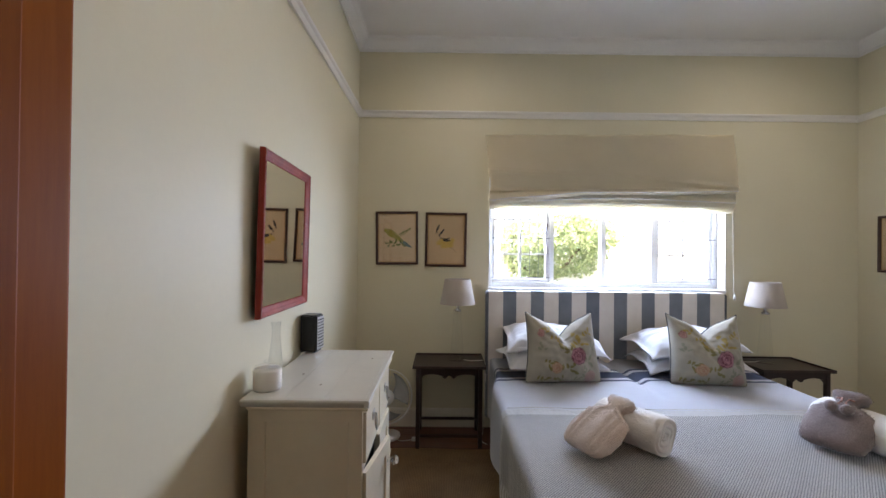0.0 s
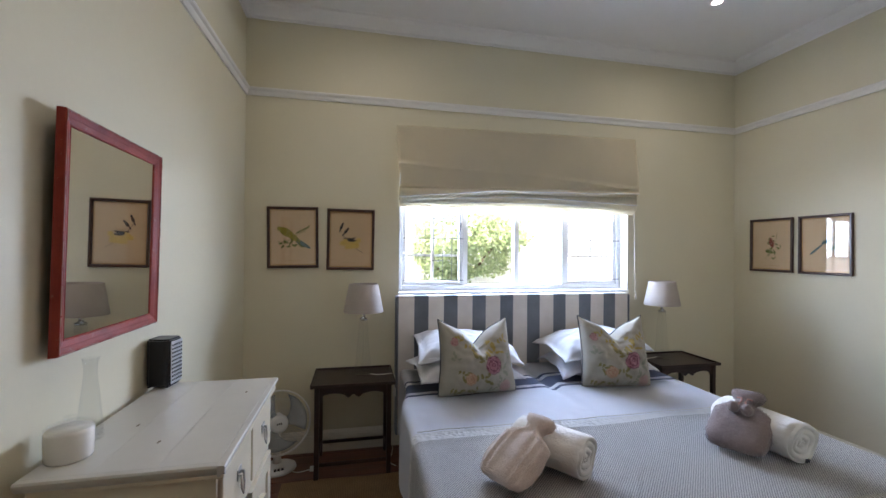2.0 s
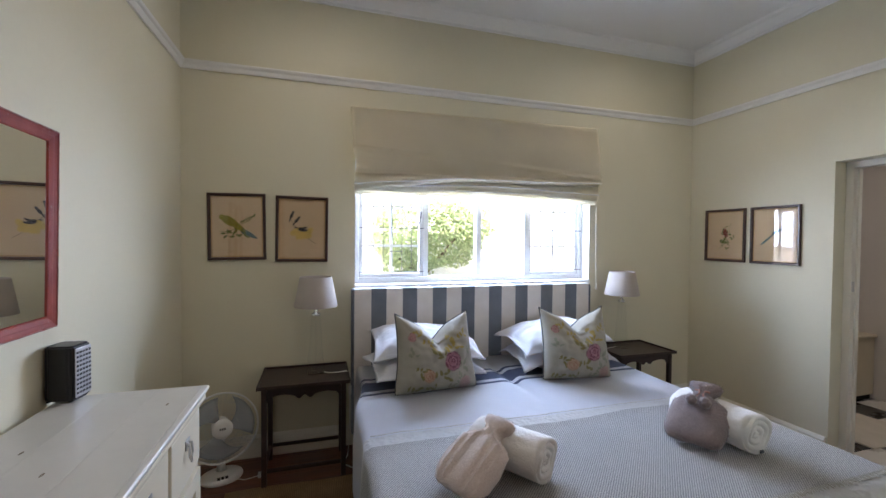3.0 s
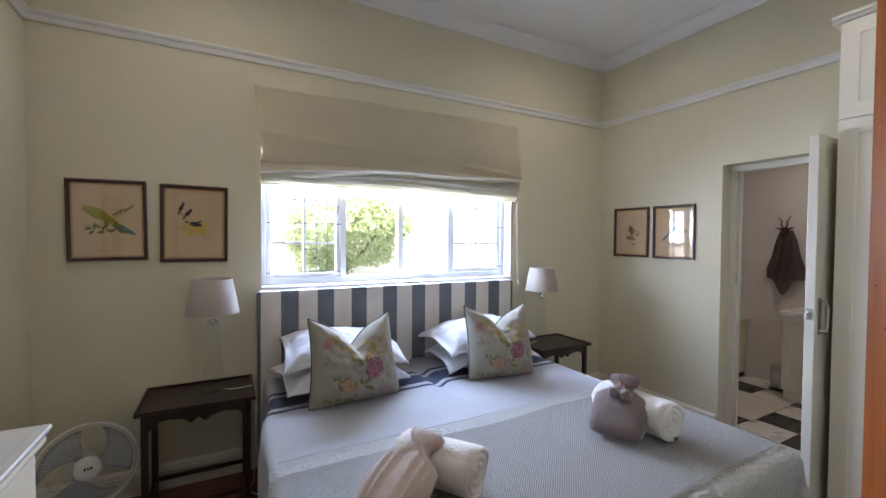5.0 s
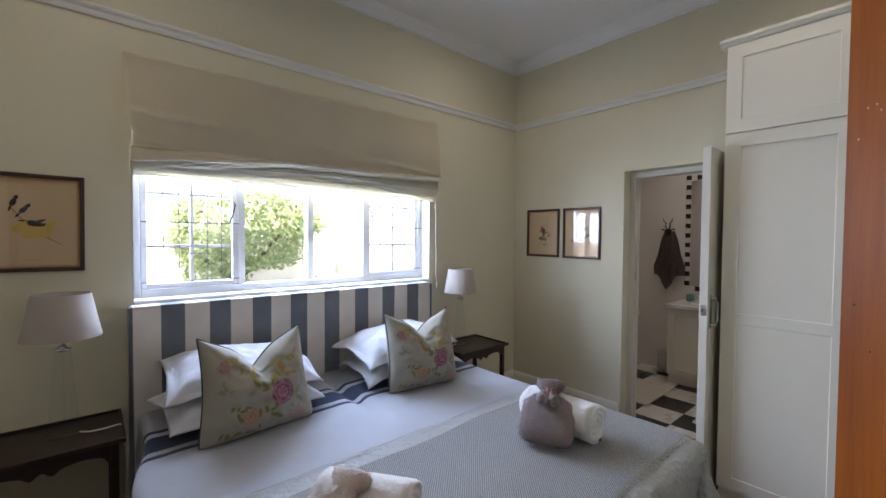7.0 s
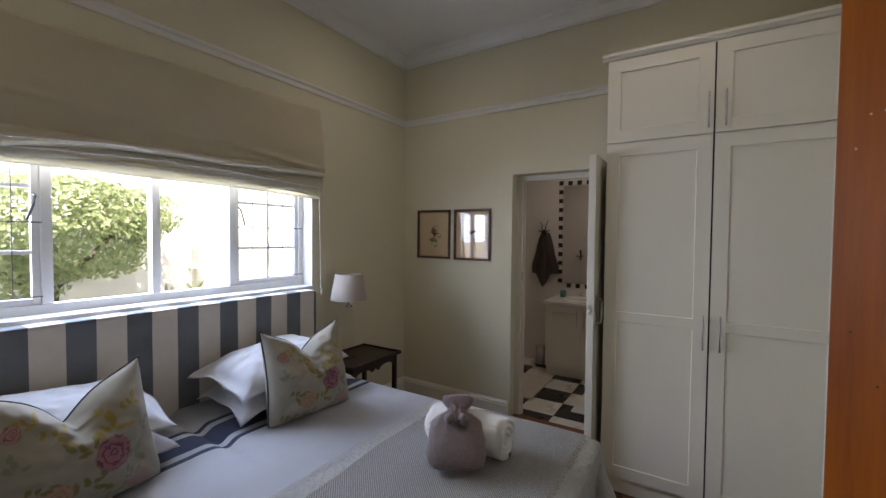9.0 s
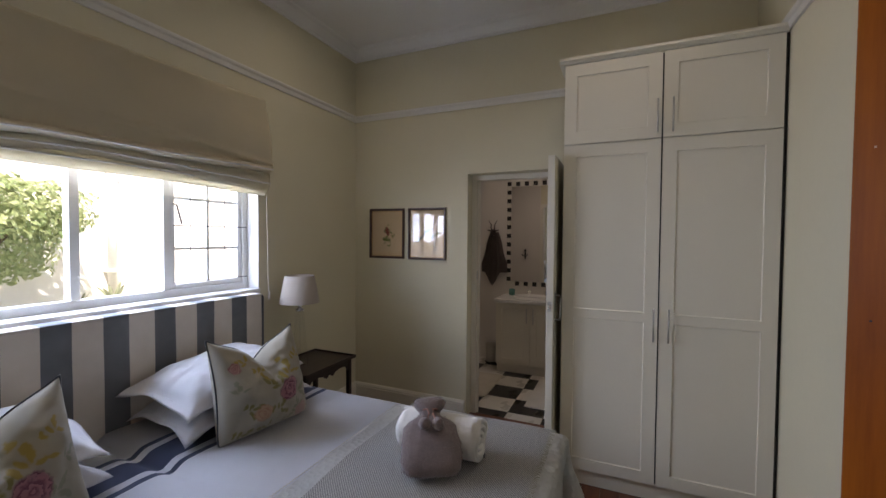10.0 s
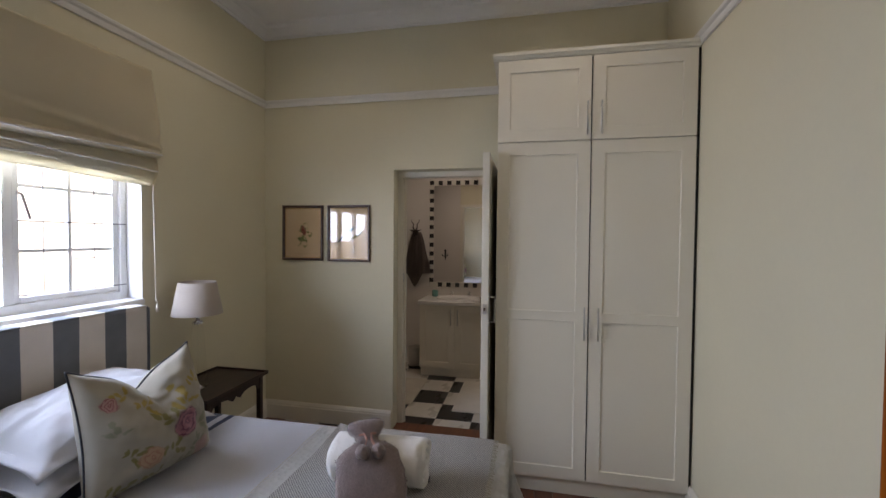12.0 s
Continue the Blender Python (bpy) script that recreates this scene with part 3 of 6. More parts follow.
def shaker(name, y0, y1, z0, z1, parent, handle_y, hz0, hz1, mid=None, stile=0.065, x=0.0):
    """A framed door facing west, its front at x."""
    vs = [z0, z0 + stile] + ([mid - 0.028, mid + 0.028] if mid else []) + [z1 - stile, z1]
    bm = framed(lambda u, v, w: (x + w, u, v), [y0, y0 + stile, y1 - stile, y1], vs, {(1, 1), (1, 3)} if mid else {(1, 1)}, 0.006, 0.02, 0.003)
    dr = part(name, bm, M["cupboard"], parent)
    h = tube([(x - 0.028, handle_y, hz0), (x - 0.028, handle_y, hz1)], 0.0048, 8)
    inset = (hz1 - hz0) * 0.13
    tube([(x - 0.028, handle_y, hz0 + inset), (x, handle_y, hz0 + inset)], 0.004, 8, h)
    tube([(x - 0.028, handle_y, hz1 - inset), (x, handle_y, hz1 - inset)], 0.004, 8, h)
    part("handle", h, M["steel"], dr, "brushed steel bar handle", True)
    return dr


shaker("door", -0.392, -0.005, 0.10, 0.79, van, -0.357, 0.58, 0.755)
shaker("door", -0.78, -0.398, 0.10, 0.79, van, -0.43, 0.58, 0.755)
part("worktop", boxes((-0.02, 0.474, -0.97, 0.015, 0.796, 0.835), soft=0.006), M["ceramic"], van, "white basin top")
part("basin", lathe([(0.0, 0.006), (0.05, 0.004), (0.15, 0.010), (0.19, 0.022), (0.205, 0.026), (0.215, 0.022), (0.22, 0.0)], 40, at=(0.21, -0.40, 0.835), sx=0.78, sy=1.15), M["ceramic"], van, "oval white basin", True)
for y in (-0.50, -0.30):
    tp = lathe([(0.0, 0), (0.024, 0), (0.02, 0.01), (0.012, 0.016), (0.012, 0.05), (0.02, 0.055), (0.02, 0.062), (0, 0.066)], 16, at=(0.40, y, 0.835))
    tube([(0.375, y, 0.892), (0.425, y, 0.892)], 0.006, 8, tp)
    tube([(0.40, y - 0.025, 0.892), (0.40, y + 0.025, 0.892)], 0.006, 8, tp)
    tube([(0.40, y, 0.87), (0.37, y, 0.88), (0.33, y, 0.875), (0.315, y, 0.86)], 0.008, 8, tp)
    part("tap", tp, M["chrome"], van, "chrome pillar tap", True)

M["mirror"] = plain("mirror_silver", (0.9, 0.9, 0.9), 0.015, metal=1.0, vary=0.0, bumps=0)
bm_ = thing("bathroom_mirror", (BATH_E, 2.74, 0.998), "wall mirror bordered by black and white mosaic tiles", "mirror")
part("glass", boxes((-0.012, -0.001, -0.86, 0.0, 0.0, 1.16), soft=0.001), M["mirror"], bm_)
part("tile_bed", boxes((-0.006, -0.001, 0.001, 0.062, -0.062, 1.224), (-0.006, -0.001, -0.93, 0.0, 1.161, 1.224), (-0.006, -0.001, -0.93, 0.0, -0.062, -0.001), (-0.006, -0.001, -0.93, -0.861, 0.0, 1.16)), M["tile_white"], bm_)
tile_me = {}
for key in ("tile_black", "tile_white"):
    b = boxes((-0.004, 0.0, -0.0255, 0.0255, -0.0255, 0.0255), soft=0.002, seg=1)
    o = part("mosaic_tile", b, M[key], bm_)
    tile_me[key] = o.data
    bpy.data.objects.remove(o)
k = 0
spots = [(0.031, -0.031 + 0.0534 * i) for i in range(24)] + [(-0.0224 - 0.0534 * i, 1.193) for i in range(16)] + [(-0.0224 - 0.0534 * i, -0.031) for i in range(16)]
for y, z in spots:
    o = new("mosaic_tile", tile_me["tile_black" if k % 2 else "tile_white"])
    o.parent, o.location = bm_, (-0.006, y, z)
    k += 1

M["taupe_towel"] = fabric("taupe_towelling", (0.15, 0.122, 0.108), 260, folds=0.5, fold=14)
hook = thing("towel_hook", (BATH_E, 2.965, 1.56), "dark metal towel hook with two curved prongs", "hook")
hb = lathe([(0.0, -0.03), (0.03, -0.02), (0.034, 0.02), (0.02, 0.05), (0, 0.055)], 12, at=(-0.045, 0, 0.02))
tube([(-0.002, 0, 0.02), (-0.05, 0, 0.02)], 0.02, 10, hb)
for s in (-1, 1):
    tube([(-0.05, s * 0.012, 0.06), (-0.06, s * 0.026, 0.10), (-0.05, s * 0.020, 0.13), (-0.058, s * 0.045, 0.165), (-0.05, s * 0.05, 0.19)], lambda t: 0.008 - 0.005 * t, 8, hb)
    tube([(-0.05, s * 0.02, 0.05), (-0.055, s * 0.05, 0.062), (-0.05, s * 0.075, 0.066)], lambda t: 0.010 - 0.006 * t, 8, hb)
tube([(-0.05, 0, 0.03), (-0.09, 0, -0.01)], 0.014, 8, hb)
part("hook", hb, M["dark_wood"], hook, smooth=True)


def hang(u, v):
    # gathered at the hook, spreading and folding below, with a hanging corner
    drop = 0.50 + 0.17 * max(0, 1 - abs(u - 0.42) / 0.35)
    w = 0.05 + 0.105 * min(1, v * 1.3) ** 0.9
    y = (0.5 - u) * 2 * w * (1 + 0.05 * math.sin(9 * v)) - 0.012
    z = -drop * v
    x = -0.055 - 0.02 * math.cos(u * 15 + 1.2 * v) * min(1, 0.3 + v) + 0.01 * math.sin(6 * u)
    return (x, y, z)


tw = thing("hand_towel", (BATH_E, 2.955, 1.60), "dark taupe towel hanging in folds from a hook", "towel")
part("cloth", sheet(40, 30, hang, 0.006), M["taupe_towel"], tw, smooth=True)
peg = thing("robe_hook", (BATH_W + 0.007, 2.905, 1.262), "black iron double robe hook on the bathroom wall", "hook")
part("plate", boxes((0, 0.006, -0.012, 0.012, -0.05, 0.06), soft=0.002), M["tile_black"], peg)
for s in (-1, 1):
    part("prong", tube([(0.006, 0, -0.005), (0.03, s * 0.015, -0.02), (0.042, s * 0.036, -0.012), (0.045, s * 0.046, 0.012)], 0.006, 8), M["tile_black"], peg, smooth=True)
part("crest", lathe([(0, 0.055), (0.014, 0.06), (0.018, 0.072), (0.010, 0.085), (0, 0.09)], 12, at=(0.010, 0, 0), sx=0.4), M["tile_black"], peg, smooth=True)
part("foot", lathe([(0, -0.075), (0.008, -0.07), (0.012, -0.058), (0, -0.05)], 12, at=(0.010, 0, 0)), M["tile_black"], peg, smooth=True)
M["teal"] = plain("teal_glass", (0.10, 0.25, 0.22), 0.15)
cup = thing("tooth_mug", (5.44, 2.70, 0.836), "small teal glass tumbler on the basin top", "mug")
part("tumbler", lathe([(0, 0), (0.032, 0), (0.036, 0.03), (0.036, 0.075), (0.032, 0.075), (0.031, 0.01), (0, 0.008)], 20), M["teal"], cup, smooth=True)
binn = thing("pedal_bin", (5.40, 2.935, 0.0), "small brushed steel pedal bin", "bin")
part("body", lathe([(0, 0.012), (0.072, 0.012), (0.074, 0.02), (0.074, 0.215), (0, 0.215)], 24), M["steel"], binn, smooth=True)
part("lid", lathe([(0.077, 0.217), (0.077, 0.232), (0.06, 0.243), (0, 0.248)], 24), M["steel"], binn, smooth=True)
part("base", lathe([(0, 0), (0.08, 0), (0.08, 0.014), (0, 0.014)], 24), M["tile_black"], binn)
part("pedal", boxes((-0.115, -0.07, -0.02, 0.02, 0.006, 0.016), soft=0.003), M["tile_black"], binn)
cab = thing("bathroom_cabinet", (5.28, 3.42, 0.0), "small cream cupboard with a drawer", "cabinet")
part("body", boxes((0, 0.26, -0.12, 0.28, 0.05, 0.60), soft=0.004), M["dresser"], cab)
part("top", boxes((-0.02, 0.265, -0.14, 0.30, 0.601, 0.63), soft=0.006), M["dresser"], cab)
part("plinth", boxes((0.02, 0.25, -0.10, 0.26, 0, 0.049)), M["dark_fill"], cab)
part("drawer", boxes((-0.014, -0.001, -0.10, 0.26, 0.47, 0.59), soft=0.003), M["dresser"], cab)
part("door", boxes((-0.014, -0.001, -0.10, 0.26, 0.07, 0.46), soft=0.003), M["dresser"], cab)
part("knob", lathe([(0, 0), (0.008, 0), (0.014, 0.012), (0.010, 0.022), (0, 0.024)], 12), M["ceramic"], cab).matrix_local = pose(-0.014, 0.08, 0.53, 0, -90, 0)
M["white_mat"] = fabric("white_bath_mat", (0.70, 0.67, 0.60), 300, folds=0.2)
mat_a = thing("bath_mat", (4.60, 2.99, 0.002), "cream cotton bath mat on chequered tiles", "bath mat")
part("mat", boxes((-0.32, 0.34, -0.33, 0.36, 0, 0.012), soft=0.004), M["mat"], mat_a)
mat_b = thing("bath_mat", (4.58, 1.99, 0.002), "white cotton bath mat at the washstand", "bath mat")
part("mat", boxes((-0.36, 0.40, -0.33, 0.28, 0, 0.012), soft=0.004), M["white_mat"], mat_b)

# ---- ceiling downlights, one known and the rest added ----
M["lamp_glow"] = bpy.data.materials.new("lamp_glow")
M["lamp_glow"].use_nodes = True
M["lamp_glow"].node_tree.nodes["Principled BSDF"].inputs["Emission Color"].default_value = (1.0, 0.93, 0.82, 1)
M["lamp_glow"].node_tree.nodes["Principled BSDF"].inputs["Emission Strength"].default_value = 4.0


def downlight(x, y, z, watts, tint=(1.0, 0.91, 0.80)):
    d = thing("downlight", (x, y, z), "small white recessed ceiling downlight, switched on, of a mostly added set", "downlight", "ceiling downlights")
    part("ring", lathe([(0.032, 0.0), (0.034, -0.006), (0.044, -0.006), (0.048, 0.0)], 24), M["window_white"], d, smooth=True)
    part("lens", lathe([(0, -0.002), (0.031, -0.002)], 20), M["lamp_glow"], d)
    la = new("downlight_lamp", bpy.data.lights.new("downlight_lamp", "SPOT"))
    la.data.energy, la.data.color, la.data.shadow_soft_size = watts, tint, 0.03
    la.data.spot_size, la.data.spot_blend = radians(176), 1.0
    la.matrix_world = look((x, y, z - 0.012), (x, y, 0))


# only (2.79, 3.03) is known; its three mirrored copies are added for light
for x, y in ((2.79, 3.03), (0.45, 3.03), (2.79, 1.5), (0.45, 1.5)):
    downlight(x, y, CEIL - 0.001, 2.6 if x > 1 else 2.4)
# unseen bathroom downlight, added to brighten the room past the doorway
downlight(4.8, 2.4, 2.699, 5.0, (1.0, 0.88, 0.76))

# ---- wardrobe ----
ward = thing("wardrobe", (3.20, 0.735, 0.0), "tall cream built-in wardrobe with four framed doors", "wardrobe")
W = 1.087
part("carcass", boxes((0.021, 0.586, 0.0, W, 0.10, 2.585), soft=0.002), M["cupboard"], ward)
part("plinth", boxes((0.03, 0.586, 0.002, W - 0.002, 0.0, 0.099), soft=0.002), M["cupboard"], ward)
part("cornice", prism([(0.0, 2.586), (-0.006, 2.590), (-0.010, 2.602), (-0.018, 2.608), (-0.018, 2.624), (0.586, 2.624), (0.586, 2.586)], "y", -0.006, W + 0.03), M["cupboard"], ward)
# dark strip for the shade between wardrobe and wall
part("side_gap", boxes((0.012, 0.03, -0.013, -0.001, 0.0, 2.585)), M["dark_fill"], ward)
mid = 0.551
shaker("door", 0.004, mid - 0.004, 0.104, 2.094, ward, mid - 0.05, 0.945, 1.135, 1.075, 0.07)
shaker("door", mid + 0.004, W - 0.002, 0.104, 2.094, ward, mid + 0.026, 0.945, 1.135, 1.075, 0.07)
shaker("door", 0.004, mid - 0.004, 2.104, 2.582, ward, mid - 0.05, 2.127, 2.315, None, 0.07)
shaker("door", mid + 0.004, W - 0.002, 2.104, 2.582, ward, mid + 0.026, 2.127, 2.315, None, 0.07)
# thin dark sheet behind the door joint, in place of its shade
part("shadow_gap", boxes((0.0205, 0.0209, mid - 0.004, mid + 0.004, 0.104, 2.582)), M["dark_fill"], ward)

M["knot"] = plain("dark_knot", (0.20, 0.16, 0.11), 0.6, vary=0.2)

# ---- dresser ----
dr = thing("dresser", (-0.420, 1.740, 0.0), "cream painted pine dresser with a plank top", "dresser")
DW, DD, DH = 0.715, 0.485, 0.93
part("side_panel", framed(lambda u, v, w: (u, 0.036 + w, v), [0.03, 0.076, 0.369, 0.415], [0.0, 0.08, 0.15, DH - 0.06, DH - 0.002], {(1, 2)}, 0.008, 0.016), M["dresser"], dr)
part("side_panel", boxes((0.03, 0.415, DW - 0.055, DW - 0.04, 0.0, DH - 0.002), soft=0.002), M["dresser"], dr)
part("back", boxes((0.012, 0.029, 0.05, DW - 0.055, 0.06, DH - 0.004)), M["dresser"], dr)
part("bottom", boxes((0.03, 0.40, 0.053, DW - 0.056, 0.07, 0.09)), M["dresser"], dr)
# black board behind the doors, painting the shade of the cupboard's inside
part("inside", boxes((0.33, 0.355, 0.053, DW - 0.056, 0.092, 0.70)), M["dark_fill"], dr)
for za, zb in ((DH - 0.03, DH - 0.002), (0.69, 0.715), (0.05, 0.10)):
    part("front_rail", boxes((0.395, 0.416, 0.053, DW - 0.056, za, zb), soft=0.002), M["dresser"], dr)
part("divider", boxes((0.395, 0.416, 0.347, 0.367, 0.716, 0.899), soft=0.002), M["dresser"], dr)
for i in range(3):
    a = 0.004 + i * 0.1405
    part("plank", boxes((a, a + 0.1398, 0.0225, DW, DH, DH + 0.026), soft=0.0012), M["dresser_top"], dr)
ogee = [(0.0, 0.0), (0.004, -0.003), (0.010, 0.002), (0.016, 0.012), (0.018, 0.020), (0.015, 0.025), (0.0, 0.026)]
part("end_moulding", prism([(0.022 - d, DH + z) for d, z in ogee], "x", 0.004, 0.442), M["dresser_top"], dr)
part("front_moulding", prism([(0.426 + d, DH + z) for d, z in ogee], "y", 0.004, DW), M["dresser_top"], dr)
for x, y in ((0.12, 0.30), (0.36, 0.55), (0.23, 0.17)):
    part("knot", lathe([(0, 0.0268), (0.006, 0.0266), (0.0065, 0.0262)], 10, at=(x, y, DH), sx=0.6, sy=1.6), M["knot"], dr)
part("edge_moulding", boxes((0.02, 0.438, 0.018, DW - 0.018, DH - 0.016, DH - 0.001), soft=0.005), M["dresser"], dr)
for y0, y1 in ((0.056, 0.345), (0.369, DW - 0.058)):
    d = part("drawer", boxes((0.408, 0.426, y0, y1, 0.718, 0.897), soft=0.004), M["dresser"], dr)
    ym = (y0 + y1) / 2
    h = tube([(0.426, ym - 0.012, 0.835), (0.436, ym - 0.012, 0.835), (0.438, ym - 0.016, 0.80), (0.440, ym, 0.775), (0.438, ym + 0.016, 0.80), (0.436, ym + 0.012, 0.835), (0.426, ym + 0.012, 0.835)], 0.0035, 6)
    box(h, 0.426, 0.429, ym - 0.02, ym + 0.02, 0.82, 0.85)
    part("drop_handle", h, M["steel"], d, "worn metal drop handle")


def dresser_door(y0, y1, hinge, turn, knob_y):
    w = y1 - y0
    o = 0 if hinge == "near" else -w
    s = 0.055
    bm = framed(lambda u, v, q: (0.018 - q, u, v), [o, o + s, o + w - s, o + w], [0.105, 0.105 + s, 0.685 - s, 0.685], {(1, 1)}, 0.007, 0.018)
    d = part("door", bm, M["dresser"], dr)
    d.matrix_local = pose(0.41, y0 if hinge == "near" else y1, 0, 0, 0, turn)
    k = part("knob", lathe([(0, 0), (0.010, 0), (0.007, 0.012), (0.018, 0.022), (0.020, 0.032), (0.014, 0.042), (0, 0.045)], 12), M["clear_glass"], d, "faceted clear glass knob")
    k.matrix_local = pose(0.018, o + knob_y * w, 0.60, 0, 90, 0)


M["clear_glass"], n_, l_, p_ = shader("clear_glass")
p_.inputs["Transmission Weight"].default_value, p_.inputs["Roughness"].default_value, p_.inputs["IOR"].default_value = 1.0, 0.02, 1.45
p_.inputs["Base Color"].default_value = (0.97, 0.98, 0.98, 1)
M["thin_glass"] = pane_glass("thin_clear_glass", (0.982, 0.985, 0.982), 0.6)
dresser_door(0.056, 0.355, "near", -9, 0.9)
dresser_door(0.359, DW - 0.058, "far", 0, 0.1)
TOP = 0.957

# things on the dresser
M["jar"] = plain("white_glazed_pot", (0.74, 0.71, 0.64), 0.25, vary=0.03, bumps=0.05)
jar = thing("lidded_jar", (-0.370, 1.857, TOP), "squat white lidded jar on the dresser", "jar")
part("pot", lathe([(0, 0), (0.046, 0), (0.049, 0.006), (0.050, 0.068), (0.047, 0.075), (0, 0.075)], 32), M["jar"], jar, smooth=True)
part("lid", lathe([(0, 0.076), (0.048, 0.076), (0.050, 0.081), (0.044, 0.085), (0.016, 0.088), (0.005, 0.090), (0.006, 0.096), (0.014, 0.100), (0.012, 0.106), (0, 0.107)], 32), M["thin_glass"], jar, "clear glass lid", True)
vase = thing("carafe", (-0.385, 1.965, TOP), "slender clear glass carafe on the dresser", "carafe")
part("glass", lathe([(0, 0.0), (0.029, 0.0), (0.031, 0.006), (0.029, 0.05), (0.021, 0.13), (0.015, 0.18), (0.016, 0.205), (0.020, 0.225), (0.019, 0.225), (0.0145, 0.205), (0.0135, 0.18), (0.0185, 0.13), (0.0265, 0.05), (0.028, 0.012), (0, 0.010)], 24), M["thin_glass"], vase, smooth=True)
M["black_plastic"] = plain("black_plastic", (0.012, 0.012, 0.014), 0.35, fine=150)
M["grille"] = plain("silver_grille", (0.62, 0.62, 0.63), 0.35, metal=0.6)
sp = thing("portable_radio", (-0.397, 2.43, TOP), "small black portable radio with a dotted silver front", "radio", turn=-8)
part("body", prism([(-0.040, -0.034), (-0.030, -0.042), (0.035, -0.045), (0.05, -0.038), (0.05, 0.038), (0.035, 0.045), (-0.030, 0.042), (-0.040, 0.034)], "z", 0.004, 0.185, 0.008), M["black_plastic"], sp)
part("front_panel", boxes((0.0503, 0.0535, -0.036, 0.036, 0.014, 0.175), soft=0.001), M["grille"], sp)
dd = bmesh.new()
for i in range(5):
    for j in range(10):
        box(dd, 0.0537, 0.0547, -0.033 + i * 0.014, -0.024 + i * 0.014, 0.024 + j * 0.0148, 0.031 + j * 0.0148)
part("buttons", dd, M["black_plastic"], sp)
for x in (-0.035, 0.030):
    part("foot", boxes((x, x + 0.01, -0.035, 0.035, 0, 0.004)), M["black_plastic"], sp)

# ---- mirror over the dresser ----
M["red_frame"], n_, l_, p_ = shader("worn_red_paint")
v_ = coords(n_, l_)
worn = noise_tex(n_, l_, v_, 55, 8, 0.75)
body_ = ramp(n_, l_, noise_tex(n_, l_, v_, 9, 4), [(0.3, (0.18, 0.018, 0.010)), (0.7, (0.32, 0.042, 0.022))])
edge_ = ramp(n_, l_, worn, [(0.61, (0, 0, 0)), (0.67, (1, 1, 1))])
l_.new(blend(n_, l_, edge_, body_, (0.34, 0.18, 0.13)), p_.inputs["Base Color"])
p_.inputs["Roughness"].default_value, p_.inputs["Specular IOR Level"].default_value = 0.5, 0.25
bump(n_, l_, p_, worn, 0.3, 0.002)
mir = thing("wall_mirror", (WEST + 0.023, 1.862, 1.207), "rectangular mirror in a worn dark red wooden frame", "mirror")
MW, MH = 0.562, 0.643


def mould(bm, w, h, prof, x_of):
    """A mitred frame round a w x h opening on a wall facing +x; prof: (in from the edge, out from the wall)."""
    loops = []
    for d, o in prof:
        loops.append([bm.verts.new(x_of(o, y, z)) for y, z in ((d, d), (w - d, d), (w - d, h - d), (d, h - d))])
    for p, q in zip(loops, loops[1:]):
        for i in range(4):
            bm.faces.new((p[i], p[(i + 1) % 4], q[(i + 1) % 4], q[i]))
    return bm


part("frame", mould(bmesh.new(), MW, MH, [(0, 0.002), (0.001, 0.021), (0.003, 0.024), (0.007, 0.024), (0.009, 0.022), (0.019, 0.018), (0.022, 0.018), (0.036, 0.013), (0.039, 0.014), (0.041, 0.012), (0.042, 0.009), (0.042, 0.005)], lambda o, y, z: (o, y, z)), M["red_frame"], mir, "worn dark red wooden frame")
M["worn_edge"] = plain("bare_wood_arris", (0.36, 0.20, 0.15), 0.6, vary=0.25, big=12, fine=90)
ar = bmesh.new()
rnd = random.Random(5)
for a, b in (((0.005, 0.005), (MW - 0.005, 0.005)), ((MW - 0.005, 0.005), (MW - 0.005, MH - 0.005)), ((MW - 0.005, MH - 0.005), (0.005, MH - 0.005)), ((0.005, MH - 0.005), (0.005, 0.005))):
    f = 0.0
    while f < 0.97:
        g = min(1.0, f + rnd.uniform(0.03, 0.16))
        tube([(0.0242, a[0] + (b[0] - a[0]) * k, a[1] + (b[1] - a[1]) * k) for k in (f, (f + g) / 2, g)], rnd.uniform(0.0008, 0.0019), 5, ar)
        f = g + rnd.uniform(0.0, 0.05)
tagged(part("worn_arris", ar, M["worn_edge"], mir), "pale rubbed edge of the frame", kind="stuff")
part("glass", boxes((0.006, 0.010, 0.040, MW - 0.040, 0.040, MH - 0.040)), M["mirror"], mir)
part("backing", boxes((0.001, 0.005, 0.01, MW - 0.01, 0.01, MH - 0.01)), M["dark_fill"], mir)
part("hanging_batten", boxes((-0.022, 0.0005, 0.18, MW - 0.06, MH - 0.14, MH - 0.10)), M["dark_fill"], mir)
mir.rotation_euler = (radians(-0.5), radians(0.8), radians(1.3))

# ---- framed prints ----
M["print_paper"] = plain("aged_print_paper", (0.62, 0.455, 0.275), 0.8, vary=0.06, big=6, fine=200, bumps=0.05)
M["mount"] = plain("print_mount", (0.50, 0.31, 0.14), 0.8, vary=0.05)
M["frame_dark"] = wood("dark_frame_wood", (0.026, 0.010, 0.007), (0.085, 0.034, 0.020), 1, 0.35, 2.0, 0.3)
M["ink_green"] = plain("ink_olive", (0.27, 0.24, 0.025), 0.8, vary=0.25, big=30)
M["ink_blue"] = plain("ink_slate", (0.085, 0.15, 0.15), 0.8, vary=0.25, big=30)
M["ink_black"] = plain("ink_black", (0.025, 0.022, 0.025), 0.8, vary=0.2, big=30)
M["ink_red"] = plain("ink_russet", (0.20, 0.032, 0.012), 0.8, vary=0.25, big=30)
M["ink_leaf"] = plain("ink_leaf", (0.12, 0.145, 0.025), 0.8, vary=0.25, big=30)
